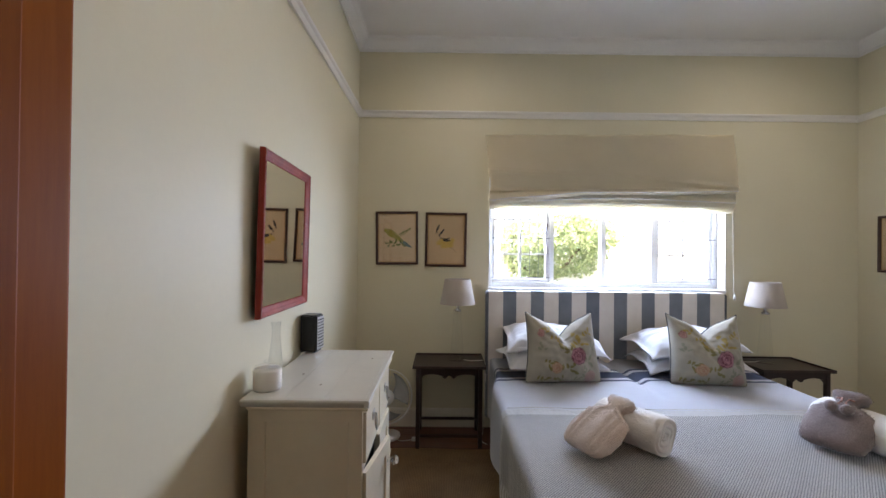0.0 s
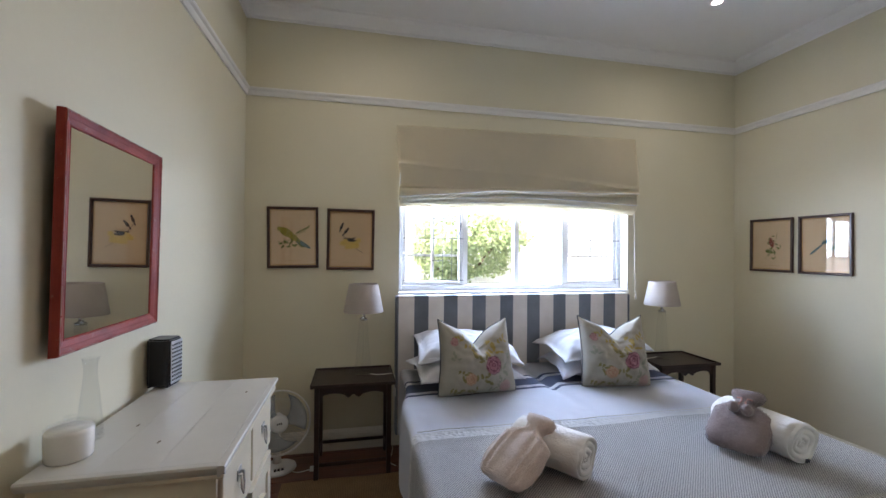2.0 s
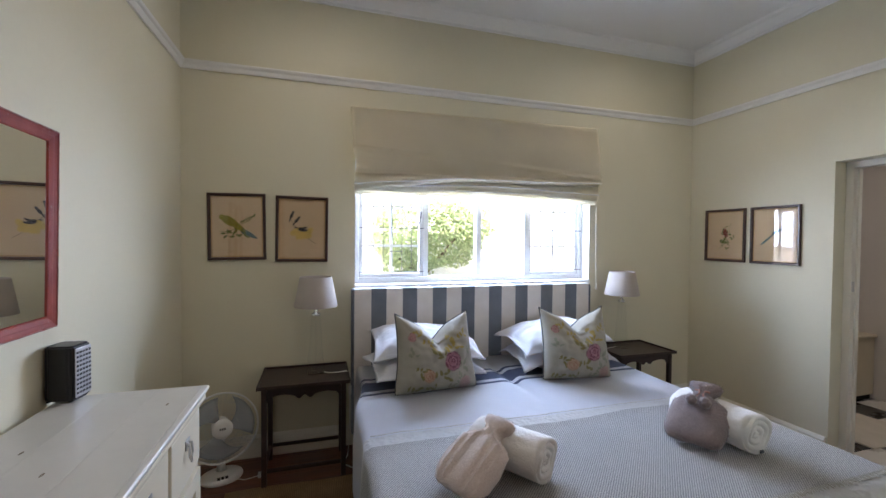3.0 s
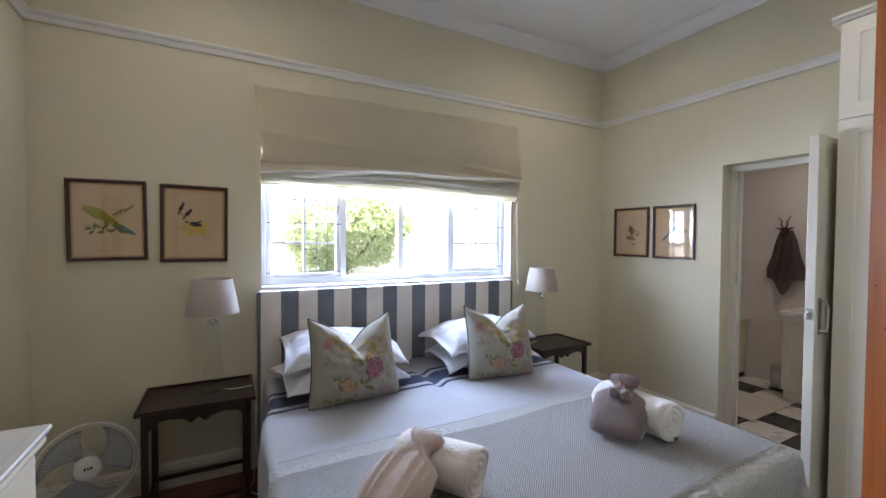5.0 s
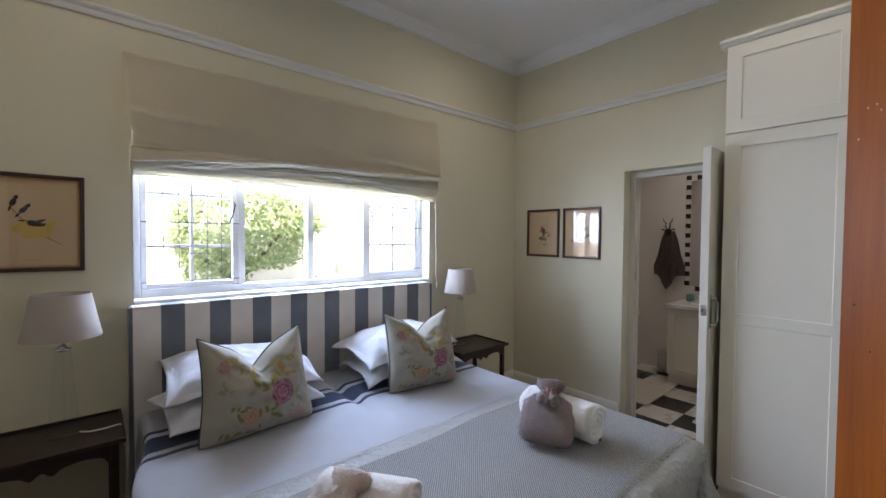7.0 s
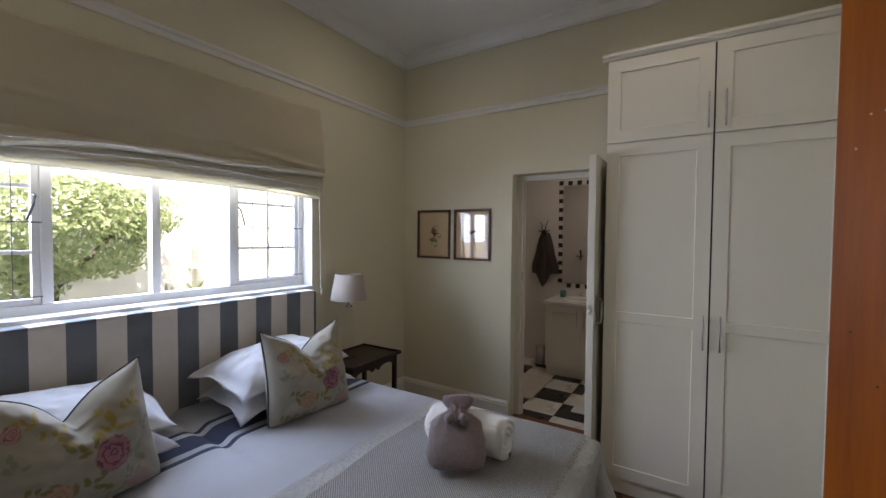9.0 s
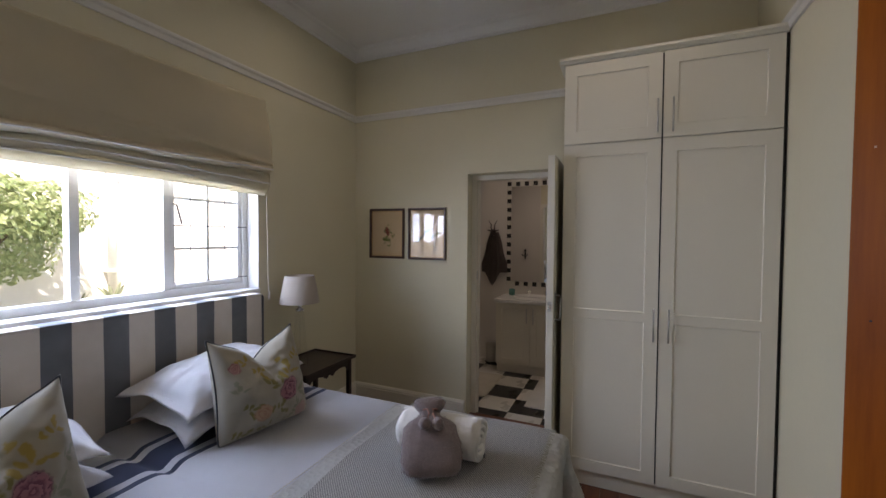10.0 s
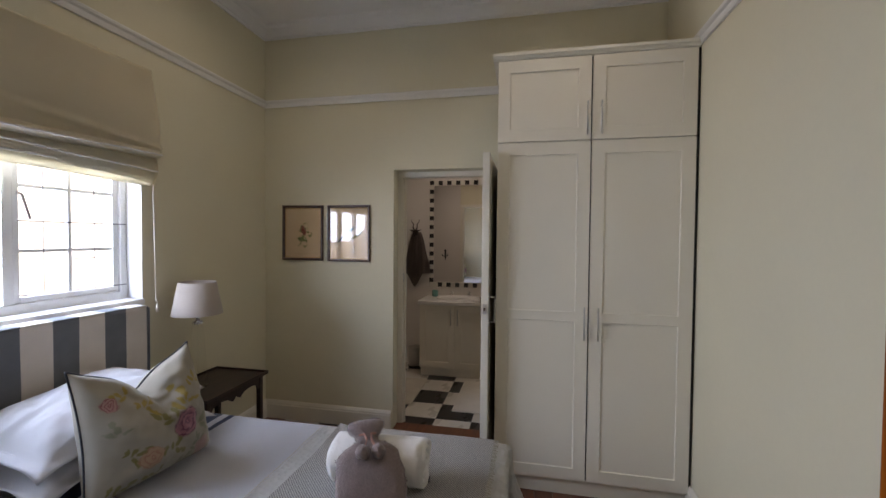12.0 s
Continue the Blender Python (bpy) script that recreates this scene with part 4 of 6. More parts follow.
M["ink_pale"] = plain("ink_pale_yellow", (0.62, 0.43, 0.11), 0.8, vary=0.1, big=30)


def blot(bm, x, z, a, b, turn, k=16, y=-0.0):
    """A flat elongated shape on the print."""
    c, s = math.cos(radians(turn)), math.sin(radians(turn))
    vs = []
    for i in range(k):
        t = 2 * math.pi * i / k
        u, w = a * math.cos(t), b * math.sin(t) * (1 - 0.35 * math.cos(t))
        vs.append(bm.verts.new((x + u * c - w * s, y, z + u * s + w * c)))
    bm.faces.new(vs)


def stroke(bm, pts, w, y=-0.0):
    for (x0, z0), (x1, z1) in zip(pts, pts[1:]):
        d = Vector((x1 - x0, z1 - z0)).normalized()
        nx, nz = -d.y * w, d.x * w
        bm.faces.new([bm.verts.new((a, y, b)) for a, b in ((x0 + nx, z0 + nz), (x1 + nx, z1 + nz), (x1 - nx, z1 - nz), (x0 - nx, z0 - nz))])


def picture(m, w, h, label, art, tilt=0.0):
    """A glazed print; built facing -y, its lower left corner at the origin."""
    p = thing("framed_print", (0, 0, 0), label, "picture", "framed prints in the bedroom")
    part("frame", mould(bmesh.new(), w, h, [(0, -0.001), (0, -0.018), (0.004, -0.022), (0.012, -0.022), (0.017, -0.016), (0.019, -0.008), (0.019, -0.004)], lambda o, y, z: (y, o, z)), M["frame_dark"], p)
    part("mount", boxes((0.01, w - 0.01, -0.005, -0.002, 0.01, h - 0.01)), M["mount"], p)
    sheet_ = part("print", boxes((0.028, w - 0.028, -0.0065, -0.0052, 0.028, h - 0.028)), M["print_paper"], p, "aged buff paper print")
    for key, fn in art.items():
        bm = bmesh.new()
        fn(bm)
        for v in bm.verts:
            v.co = Vector((w / 2 + v.co.x, -0.0072 - v.co.y, h / 2 + v.co.z))
        part("printed_shape", bm, M[key], sheet_)
    part("caption", boxes((w / 2 - 0.05, w / 2 + 0.05, -0.0074, -0.0066, 0.052, 0.055)), M["mount"], sheet_)
    g = part("glass", boxes((0.018, w - 0.018, -0.0105, -0.0085, 0.018, h - 0.018)), M["picture_glass"], p)
    g.visible_shadow = False
    p.matrix_world = m @ pose(0, 0, 0, 0, tilt, 0)
    return p


def art_a():
    # a long slanting bird in plain shapes, slate-tailed, over sprays of leaves
    def green(bm):
        blot(bm, -0.088, 0.062, 0.022, 0.017, -20)
        blot(bm, -0.035, 0.030, 0.066, 0.027, -32, y=-0.0002)
        blot(bm, 0.010, -0.004, 0.050, 0.020, -36, y=-0.0004)
    def gold(bm):
        for i in range(12):
            blot(bm, -0.085 + i * 0.013, -0.045 - 0.022 * math.sin(i * 1.9), 0.017, 0.007, 47 * i, 12, -0.0001 - 0.00003 * i)
        for i in range(7):
            blot(bm, 0.03 + i * 0.013, 0.035 + i * 0.007, 0.013, 0.005, 25 + 38 * i, 12, -0.0001 - 0.00003 * i)
        stroke(bm, [(-0.11, -0.03), (-0.05, -0.035), (0.03, 0.02), (0.08, 0.045), (0.11, 0.085)], 0.0014, -0.0005)
    def blue(bm):
        blot(bm, 0.070, -0.050, 0.062, 0.016, -30, y=-0.0006)
        blot(bm, -0.01, 0.008, 0.045, 0.009, -35, y=-0.0007)
    return {"ink_leaf": gold, "ink_green": green, "ink_blue": blue}


def art_b():
    # three small perched birds in plain shapes, lowest with spread wings, before yellow wash
    def dark(bm):
        for x, z, turn in ((-0.070, 0.095, 68), (-0.036, 0.062, 52)):
            c, q = math.cos(radians(turn)), math.sin(radians(turn))
            blot(bm, x, z, 0.021, 0.010, turn)
            blot(bm, x + 0.024 * c, z + 0.024 * q, 0.009, 0.008, turn, y=-0.0002)
            blot(bm, x - 0.030 * c, z - 0.030 * q, 0.018, 0.004, turn + 6, y=-0.0003)
        blot(bm, 0.002, -0.004, 0.030, 0.013, -14)
        blot(bm, 0.034, -0.010, 0.011, 0.009, -10, y=-0.0002)
        blot(bm, -0.032, 0.006, 0.026, 0.006, 168, y=-0.0003)
        blot(bm, 0.010, 0.006, 0.030, 0.007, 24, y=-0.0004)
        blot(bm, -0.006, -0.020, 0.024, 0.006, 40, y=-0.0005)
        stroke(bm, [(-0.078, 0.07), (-0.055, 0.03), (0.0, -0.025), (0.05, -0.075), (0.09, -0.10)], 0.0013, -0.0006)
    def belly(bm):
        blot(bm, -0.066, 0.088, 0.010, 0.005, 70, y=-0.0007)
        blot(bm, -0.032, 0.055, 0.010, 0.005, 55, y=-0.0007)
        blot(bm, 0.008, -0.012, 0.012, 0.005, -12, y=-0.0007)
    def wash(bm):
        for i in range(8):
            blot(bm, -0.050 + 0.014 * i, -0.030 + 0.022 * math.sin(i * 1.9), 0.032, 0.016, 33 * i, 14, -0.0001 + 0.00001 * i)
    def twig(bm):
        stroke(bm, [(-0.01, -0.035), (0.04, -0.05), (0.075, -0.085), (0.098, -0.098)], 0.0018, -0.0008)
        for i in range(6):
            blot(bm, 0.03 + 0.012 * i, -0.058 - 0.008 * i, 0.011, 0.003, 70 + 55 * i, 8, -0.0009)
    return {"ink_pale": wash, "ink_black": dark, "print_paper": belly, "ink_leaf": twig}


def art_c():
    def red(bm):
        blot(bm, 0.0, 0.05, 0.012, 0.010, 60)
        blot(bm, 0.008, 0.012, 0.036, 0.020, -70)
    def leaf(bm):
        blot(bm, -0.01, -0.055, 0.038, 0.016, -15)
        stroke(bm, [(-0.05, -0.12), (0.0, -0.05), (0.04, 0.02), (0.05, 0.10)], 0.0012)
        for i in range(44):
            a = i * 2.4
            blot(bm, 0.02 + 0.062 * math.cos(a) * (0.6 + 0.4 * math.sin(i)), -0.02 + 0.10 * math.sin(a) * (0.6 + 0.4 * math.cos(i * 1.3)), 0.014, 0.005, 57 * i, 10, -0.0003 - 0.00002 * i)
    return {"ink_red": red, "ink_leaf": leaf}


def art_d():
    def slate(bm):
        blot(bm, 0.02, 0.03, 0.045, 0.013, 28)
        blot(bm, -0.05, -0.03, 0.07, 0.008, 42)
    def leaf(bm):
        for i in range(9):
            blot(bm, 0.03 + 0.01 * i, -0.04 + 0.006 * i, 0.016, 0.005, 30 + 31 * i, 10, -0.0003)
    return {"ink_blue": slate, "ink_leaf": leaf}


picture(pose(-0.290, NORTH, 1.352), 0.356, 0.447, "dark-framed bird print in plain olive and slate shapes on the cream wall", art_a(), -0.8)
picture(pose(0.122, NORTH, 1.342), 0.348, 0.455, "dark-framed bird print in plain black and pale yellow shapes on the wall", art_b(), 0.5)
picture(pose(EAST, 3.632, 1.338, 0, 0, -90), 0.362, 0.450, "dark-framed bird print in plain russet and green shapes beside the doorway", art_c(), 0.3)
picture(pose(EAST, 3.226, 1.333, 0, 0, -90), 0.363, 0.453, "dark-framed print whose glass mirrors the window", art_d(), 0.0)


# ---- nightstands ----
def scallop(w, top, low, mid_low):
    """The outline of an apron with shaped lower edge."""
    pts = [(0, top)]
    for i in range(41):
        f = i / 40
        e = abs(2 * f - 1)
        if e > 0.88:
            z = low - 0.035 * (e - 0.88) / 0.12
        elif e > 0.30:
            z = low + 0.010 * math.sin((e - 0.30) / 0.58 * math.pi)
        else:
            z = low - mid_low * (0.5 + 0.5 * math.cos(e / 0.30 * math.pi * 2 + math.pi))
        pts.append((f * w, z))
    return pts + [(w, top)]


def nightstand(at, label):
    t = thing("nightstand", at, label, "nightstand", "nightstands beside the bed")
    w, d, h = 0.535, 0.395, 0.615
    part("tray_top", boxes((-0.005, w + 0.005, -0.005, d + 0.005, h - 0.016, h - 0.006), soft=0.003), M["dark_wood"], t)
    part("rim", boxes((-0.005, w + 0.005, -0.005, 0.007, h - 0.006, h + 0.006), (-0.005, w + 0.005, d - 0.007, d + 0.005, h - 0.006, h + 0.006), (-0.005, 0.007, 0.0075, d - 0.0075, h - 0.006, h + 0.006), (w - 0.007, w + 0.005, 0.0075, d - 0.0075, h - 0.006, h + 0.006), soft=0.003), M["dark_wood"], t)
    s = 0.030
    for x in (0.02, w - 0.02 - s):
        for y in (0.02, d - 0.02 - s):
            part("leg", boxes((x, x + s, y, y + s, 0, h - 0.017), soft=0.003), M["dark_wood"], t)
    for y in (0.026, d - 0.046):
        a = prism([(0.051 + u, z) for u, z in scallop(w - 0.102, h - 0.017, h - 0.070, 0.022)], "y", y, y + 0.016)
        part("apron", a, M["dark_wood"], t)
    for x in (0.026, w - 0.046):
        a = prism([(0.051 + u, z) for u, z in scallop(d - 0.102, h - 0.017, h - 0.070, 0.018)], "x", x, x + 0.016)
        part("apron", a, M["dark_wood"], t)
    for y in (0.026, d - 0.044):
        part("stretcher", boxes((0.051, w - 0.051, y, y + 0.018, 0.085, 0.105), soft=0.003), M["dark_wood"], t)
    for x in (0.026, w - 0.044):
        part("stretcher", boxes((x, x + 0.018, 0.051, d - 0.051, 0.085, 0.105), soft=0.003), M["dark_wood"], t)
    return t


nightstand((0.062, 3.365, 0.0), "dark-stained nightstand with a scalloped apron and tray top")
nightstand((2.64, 3.355, 0.0), "dark-stained nightstand with a scalloped apron and tray top")

# ---- table lamps ----
M["shade"] = fabric("linen_shade", (0.42, 0.37, 0.325), 1200, folds=0.02, trans=0.06)
M["cord"] = plain("white_flex", (0.70, 0.68, 0.62), 0.5)


def table_lamp(at, label):
    t = thing("table_lamp", at, label, "table lamp", "lamps on the nightstands")
    part("glass_base", lathe([(0, 0.0), (0.058, 0.0), (0.060, 0.008), (0.056, 0.02), (0.044, 0.16), (0.032, 0.34), (0.028, 0.385), (0.0, 0.385)], 32), M["thin_glass"], t, "clear tapered glass base", True)
    part("neck", lathe([(0.0, 0.386), (0.030, 0.386), (0.032, 0.392), (0.030, 0.398), (0.014, 0.402), (0.012, 0.43), (0.018, 0.435), (0.018, 0.47), (0.006, 0.475), (0, 0.476)], 20), M["chrome"], t, "chrome lamp neck", True)
    part("rod", tube([(0, 0, 0.022), (0, 0, 0.386)], 0.003, 8), M["thin_glass"], t)
    part("shade", lathe([(0.139, 0.445), (0.102, 0.640), (0.1005, 0.640), (0.1375, 0.445), (0.139, 0.445)], 48), M["shade"], t, "beige linen drum shade", True)
    part("bulb", lathe([(0, 0.476), (0.014, 0.48), (0.028, 0.51), (0.03, 0.535), (0.018, 0.56), (0, 0.565)], 16), M["ceramic"], t, smooth=True)
    sup = tube([(-0.101, 0, 0.625), (0, 0, 0.6), (0.101, 0, 0.625)], 0.0015, 5)
    tube([(0, -0.101, 0.625), (0, 0, 0.6), (0, 0.101, 0.625)], 0.0015, 5, sup)
    tube([(0, 0, 0.56), (0, 0, 0.6)], 0.002, 5, sup)
    part("shade_carrier", sup, M["chrome"], t)
    return t


table_lamp((0.392, 3.59, 0.610), "table lamp with a clear glass base and beige shade")
table_lamp((2.845, 3.60, 0.610), "table lamp with a clear glass base and beige shade")
flex = thing("lamp_flex", (0.40, 3.6, 0.61), "white lamp flex trailing over the nightstand", "cable")
part("cord", tube([(0.045, -0.04, 0.012), (0.08, -0.07, 0.012), (0.13, -0.075, 0.013), (0.185, -0.07, 0.016), (0.212, -0.05, -0.01), (0.213, -0.03, -0.10), (0.211, -0.03, -0.28), (0.212, -0.02, -0.45), (0.20, -0.03, -0.57), (0.17, -0.08, -0.60), (0.22, -0.14, -0.603)], 0.0036, 6), M["cord"], flex, smooth=True)
part("switch", boxes((0.204, 0.222, -0.042, -0.026, -0.16, -0.10), soft=0.005), M["cord"], flex)
flex_b = thing("lamp_flex", (2.845, 3.60, 0.61), "white lamp flex trailing over the nightstand", "cable")
part("cord", tube([(-0.05, 0.0, 0.012), (-0.10, -0.02, 0.012), (-0.16, -0.03, 0.012), (-0.20, -0.01, 0.012), (-0.213, 0.0, -0.02), (-0.216, 0.0, -0.3)], 0.003, 6), M["cord"], flex_b, smooth=True)

# ---- fan ----
M["fan_white"] = plain("white_fan_plastic", (0.74, 0.74, 0.72), 0.35, vary=0.02, bumps=0)
M["fan_blade"], n_, l_, p_ = shader("smoky_blue_blade")
p_.inputs["Base Color"].default_value, p_.inputs["Roughness"].default_value = (0.58, 0.66, 0.74, 1), 0.25
t_, mx_ = n_.new("ShaderNodeBsdfTransparent"), n_.new("ShaderNodeMixShader")
mx_.inputs[0].default_value = 0.55
l_.new(p_.outputs[0], mx_.inputs[1])
l_.new(t_.outputs[0], mx_.inputs[2])
l_.new(mx_.outputs[0], n_["Material Output"].inputs["Surface"])
fan = thing("desk_fan", (-0.17, 3.58, 0.0), "white desk fan with pale blue blades, switched off, on the floor", "fan", turn=16)
part("base", lathe([(0, 0), (0.118, 0), (0.122, 0.008), (0.118, 0.022), (0.09, 0.034), (0.03, 0.042), (0, 0.042)], 40, sy=0.85), M["fan_white"], fan, smooth=True)
part("stem", lathe([(0, 0.04), (0.03, 0.04), (0.022, 0.08), (0.020, 0.23), (0.026, 0.26), (0, 0.27)], 20, at=(0, 0.02, 0)), M["fan_white"], fan, smooth=True)
part("buttons", boxes((-0.03, -0.014, -0.085, -0.075, 0.030, 0.044), (-0.008, 0.008, -0.085, -0.075, 0.030, 0.044), (0.014, 0.030, -0.085, -0.075, 0.030, 0.044), soft=0.002), M["black_plastic"], fan)
fan_pose = pose(0, -0.035, 0.33, -12, 0, 0)


def fan_part(name, bm, material, smooth=False, label=""):
    o = part(name, bm, material, fan, label, smooth)
    o.matrix_local = fan_pose
    return o


# in the head's frame y points back and the disc lies in x and z
def turned(profile, seg=32):
    bm = lathe(profile, seg)
    bmesh.ops.rotate(bm, verts=bm.verts[:], cent=(0, 0, 0), matrix=Matrix.Rotation(radians(90), 3, "X"))
    return bm


R = 0.205
fan_part("motor", turned([(0, -0.13), (0.04, -0.125), (0.052, -0.10), (0.052, -0.03), (0, -0.03)]), M["fan_white"], True)
fan_part("hub_cap", turned([(0, 0.058), (0.035, 0.057), (0.055, 0.052), (0.058, 0.044), (0, 0.042)]), M["fan_white"], True)
fan_part("badge", boxes((-0.016, -0.008, -0.0605, -0.0585, -0.006, 0.006), (-0.004, 0.004, -0.0605, -0.0585, -0.006, 0.006), (0.008, 0.016, -0.0605, -0.0585, -0.006, 0.006)), M["black_plastic"])
fan_part("rim", turned([(R - 0.004, -0.014), (R + 0.004, -0.014), (R + 0.004, 0.014), (R - 0.004, 0.014), (R - 0.004, -0.014)], 48), M["fan_white"])
cage = bmesh.new()
for k in range(72):
    a = 2 * math.pi * k / 72
    c, s = math.cos(a), math.sin(a)
    tube([(0.055 * c, -0.046, 0.055 * s), (0.13 * c, -0.044, 0.13 * s), (0.185 * c, -0.03, 0.185 * s), (R * c, -0.010, R * s)], 0.0008, 3, cage)
    if k % 2 == 0:
        tube([(0.05 * c, 0.05, 0.05 * s), (0.15 * c, 0.05, 0.15 * s), (R * c, 0.012, R * s)], 0.0009, 3, cage)
for r, y in ((0.09, -0.0455), (0.15, -0.041), (0.15, 0.05)):
    tube([(r * math.cos(i * math.pi / 24), y, r * math.sin(i * math.pi / 24)) for i in range(48)], 0.001, 3, cage, True)
M["cage_grey"] = plain("pale_grey_wire", (0.42, 0.43, 0.44), 0.4, vary=0.03, bumps=0)
fan_part("cage", cage, M["cage_grey"])
for k in range(3):
    def blade(u, v, k=k):
        r = 0.03 + 0.155 * u
        a = k * 2 * math.pi / 3 + (v - 0.5) * (0.5 + 1.15 * u) + 0.4 * u
        return (r * math.cos(a), 0.01 + 0.035 * (v - 0.5), r * math.sin(a))
    fan_part("blade", sheet(8, 10, blade, 0.0015), M["fan_blade"], True, "translucent pale blue fan blade")
fan_flex = thing("fan_flex", (-0.03, 3.52, 0.0), "white plug and flex of the fan on the boards", "cable")
part("cord", tube([(-0.06, 0.02, 0.004), (0.0, -0.01, 0.004), (0.04, 0.0, 0.004), (0.075, 0.01, 0.006)], 0.003, 6), M["cord"], fan_flex, smooth=True)
part("plug", boxes((0.075, 0.11, -0.01, 0.03, 0.0, 0.022), soft=0.005), M["cord"], fan_flex)

# ---- rug ----
M["jute"], n_, l_, p_ = shader("jute_weave")
v_ = coords(n_, l_)
wv = n_.new("ShaderNodeTexWave")
wv.inputs["Scale"].default_value, wv.inputs["Distortion"].default_value, wv.inputs["Detail Scale"].default_value = 30, 3.0, 4.0
l_.new(v_, wv.inputs["Vector"])
base_ = ramp(n_, l_, noise_tex(n_, l_, v_, 5, 5), [(0.3, (0.238, 0.145, 0.068)), (0.7, (0.459, 0.306, 0.162))])
l_.new(blend(n_, l_, 0.4, base_, ramp(n_, l_, wv.outputs["Fac"], [(0.2, (0.170, 0.102, 0.051)), (0.8, (0.510, 0.340, 0.187))])), p_.inputs["Base Color"])
p_.inputs["Roughness"].default_value = 0.95
bump(n_, l_, p_, wv.outputs["Fac"], 0.6, 0.004)
rug = thing("rug", (-0.11, 1.25, 0.001), "brown woven jute rug beside the bed", "rug")
part("weave", sheet(30, 50, lambda u, v: (1.05 * u, 2.14 * v + 0.01 * math.sin(9 * u), 0.004 + 0.002 * noise.noise(Vector((u * 6, v * 9, 0)))), 0.008), M["jute"], rug, smooth=True)

# ---- roman blind ----
M["blind"] = fabric("cream_canvas", (0.92, 0.845, 0.66), 700, fold=3, folds=0.06, vary=0.03)
blind = thing("roman_blind", (0.0, NORTH, 0.0), "cream canvas roman blind, half raised over the window", "blind")


def crease(u):
    return 1.972 + 0.040 * u


def blind_front(u, v):
    # from the batten down, a gentle belly, then tucked in at the first fold
    top, low = 2.450 + 0.025 * u, crease(u) - 0.004
    z = top + (low - top) * v
    x = 0.626 + 2.085 * u + 0.028 * v * (1 - 2 * u) * (1 if u < 0.5 else 0.3) + (0.009 * math.sin(v * 9.0) + 0.006 * math.sin(v * 17)) * v * math.exp(-u * 40)
    y = -0.028 - 0.052 * math.sin(min(1, v * 1.02) * math.pi * 0.62) ** 1.6 - 0.010 * v
    y -= 0.010 * v * v * noise.noise(Vector((u * 5, v * 2, 3)))
    # soft slanting creases
    y -= 0.022 * math.exp(-((v - 0.80 - 0.45 * (u - 0.62)) / 0.035) ** 2) * max(0, u - 0.45) * 2
    y -= 0.014 * math.exp(-((v - 0.62 - 0.30 * u) / 0.03) ** 2) * max(0, min(1, (0.45 - u) * 3))
    y -= 0.010 * math.exp(-((v - 0.93 - 0.5 * u) / 0.05) ** 2) * max(0, 0.3 - u) * 3
    return (x, y, z)


def blind_fold(drop, depth, back, lines, seed):
    """A turned-up fold; lines: heights of its lower lip along the width."""
    def lip(u):
        for (a, za), (b, zb) in zip(lines, lines[1:]):
            if u <= b:
                k = (u - a) / (b - a)
                k = k * k * (3 - 2 * k)
                return za + (zb - za) * k
        return lines[-1][1]

    def fn(u, v):
        a = v * math.pi
        z_top = crease(u) + drop
        bot = lip(u) + 0.003 * noise.noise(Vector((u * 9, seed, 5)))
        dz = (z_top + bot) / 2 + (z_top - bot) / 2 * math.cos(a)
        y = -back - depth * math.sin(a) ** 0.6 * (1 + 0.35 * noise.noise(Vector((u * 5, seed, 2))) + 0.10 * noise.noise(Vector((u * 17, seed, v * 3))))
        return (0.655 + 2.030 * u + 0.004 * math.sin(u * 20) - 0.006 * math.sin(a) * (1 if u < 0.01 else 0), y, dz)
    return fn


def hem(fn, v):
    return tube([Vector(fn(i / 80, v)) + Vector((0, -0.002, 0)) for i in range(81)], 0.0052, 6)


M["hem"] = fabric("pale_blind_hem", (0.86, 0.83, 0.77), 700)
part("cloth", sheet(90, 44, blind_front, 0.002), M["blind"], blind, smooth=True)
FOLDS = (
    (0.004, 0.084, 0.030, ((0, 1.842), (0.12, 1.878), (0.42, 1.945), (0.75, 1.948), (1, 1.966)), 0.4),
    (-0.020, 0.058, 0.028, ((0, 1.850), (0.15, 1.850), (0.45, 1.886), (0.65, 1.880), (0.82, 1.848), (1, 1.826)), 2.0),
    (-0.050, 0.042, 0.022, ((0, 1.829), (0.3, 1.834), (0.6, 1.833), (1, 1.812)), 3.6),
)
for drop, depth, back, lines, seed in FOLDS:
    fn_ = blind_fold(drop, depth, back, lines, seed)
    fold_ = part("fold", sheet(110, 16, fn_, 0.002), M["blind"], blind, smooth=True)
    part("hem", hem(fn_, 0.56), M["hem"], fold_, "stitched pale hem", True)
for u in (0.13, 0.50, 0.87):
    x = 0.655 + 2.030 * u
    part("cord_ring", tube([(x + 0.008 * math.cos(k), -0.064, 2.014 + 0.006 * math.sin(k)) for k in [i * 0.6283 for i in range(10)]], 0.0022, 5, None, True), M["dark_wood"], blind)
# unseen opaque board behind the cloth, added to stop window light shining through
part("lining", boxes((0.668, 2.672, -0.024, -0.016, 1.845, 2.429)), M["blind"], blind)
part("batten", boxes((0.635, 2.70, -0.026, -0.001, 2.43, 2.449), soft=0.003), M["blind"], blind)
pull = tube([(2.688, -0.012, 2.45), (2.688, -0.05, 1.9), (2.688, -0.06, 1.45), (2.692, -0.06, 1.17)], 0.0018, 6)
part("pull_cord", pull, M["cord"], blind)
part("cord_tassel", lathe([(0, 0), (0.007, 0.002), (0.009, 0.02), (0.005, 0.045), (0, 0.05)], 12, at=(2.699, -0.062, 1.085)), M["cord"], blind, smooth=True)
part("cord_knot", tube([(2.692, -0.06, 1.17), (2.681, -0.074, 1.155), (2.701, -0.064, 1.14), (2.699, -0.062, 1.13)], 0.003, 6), M["cord"], blind)

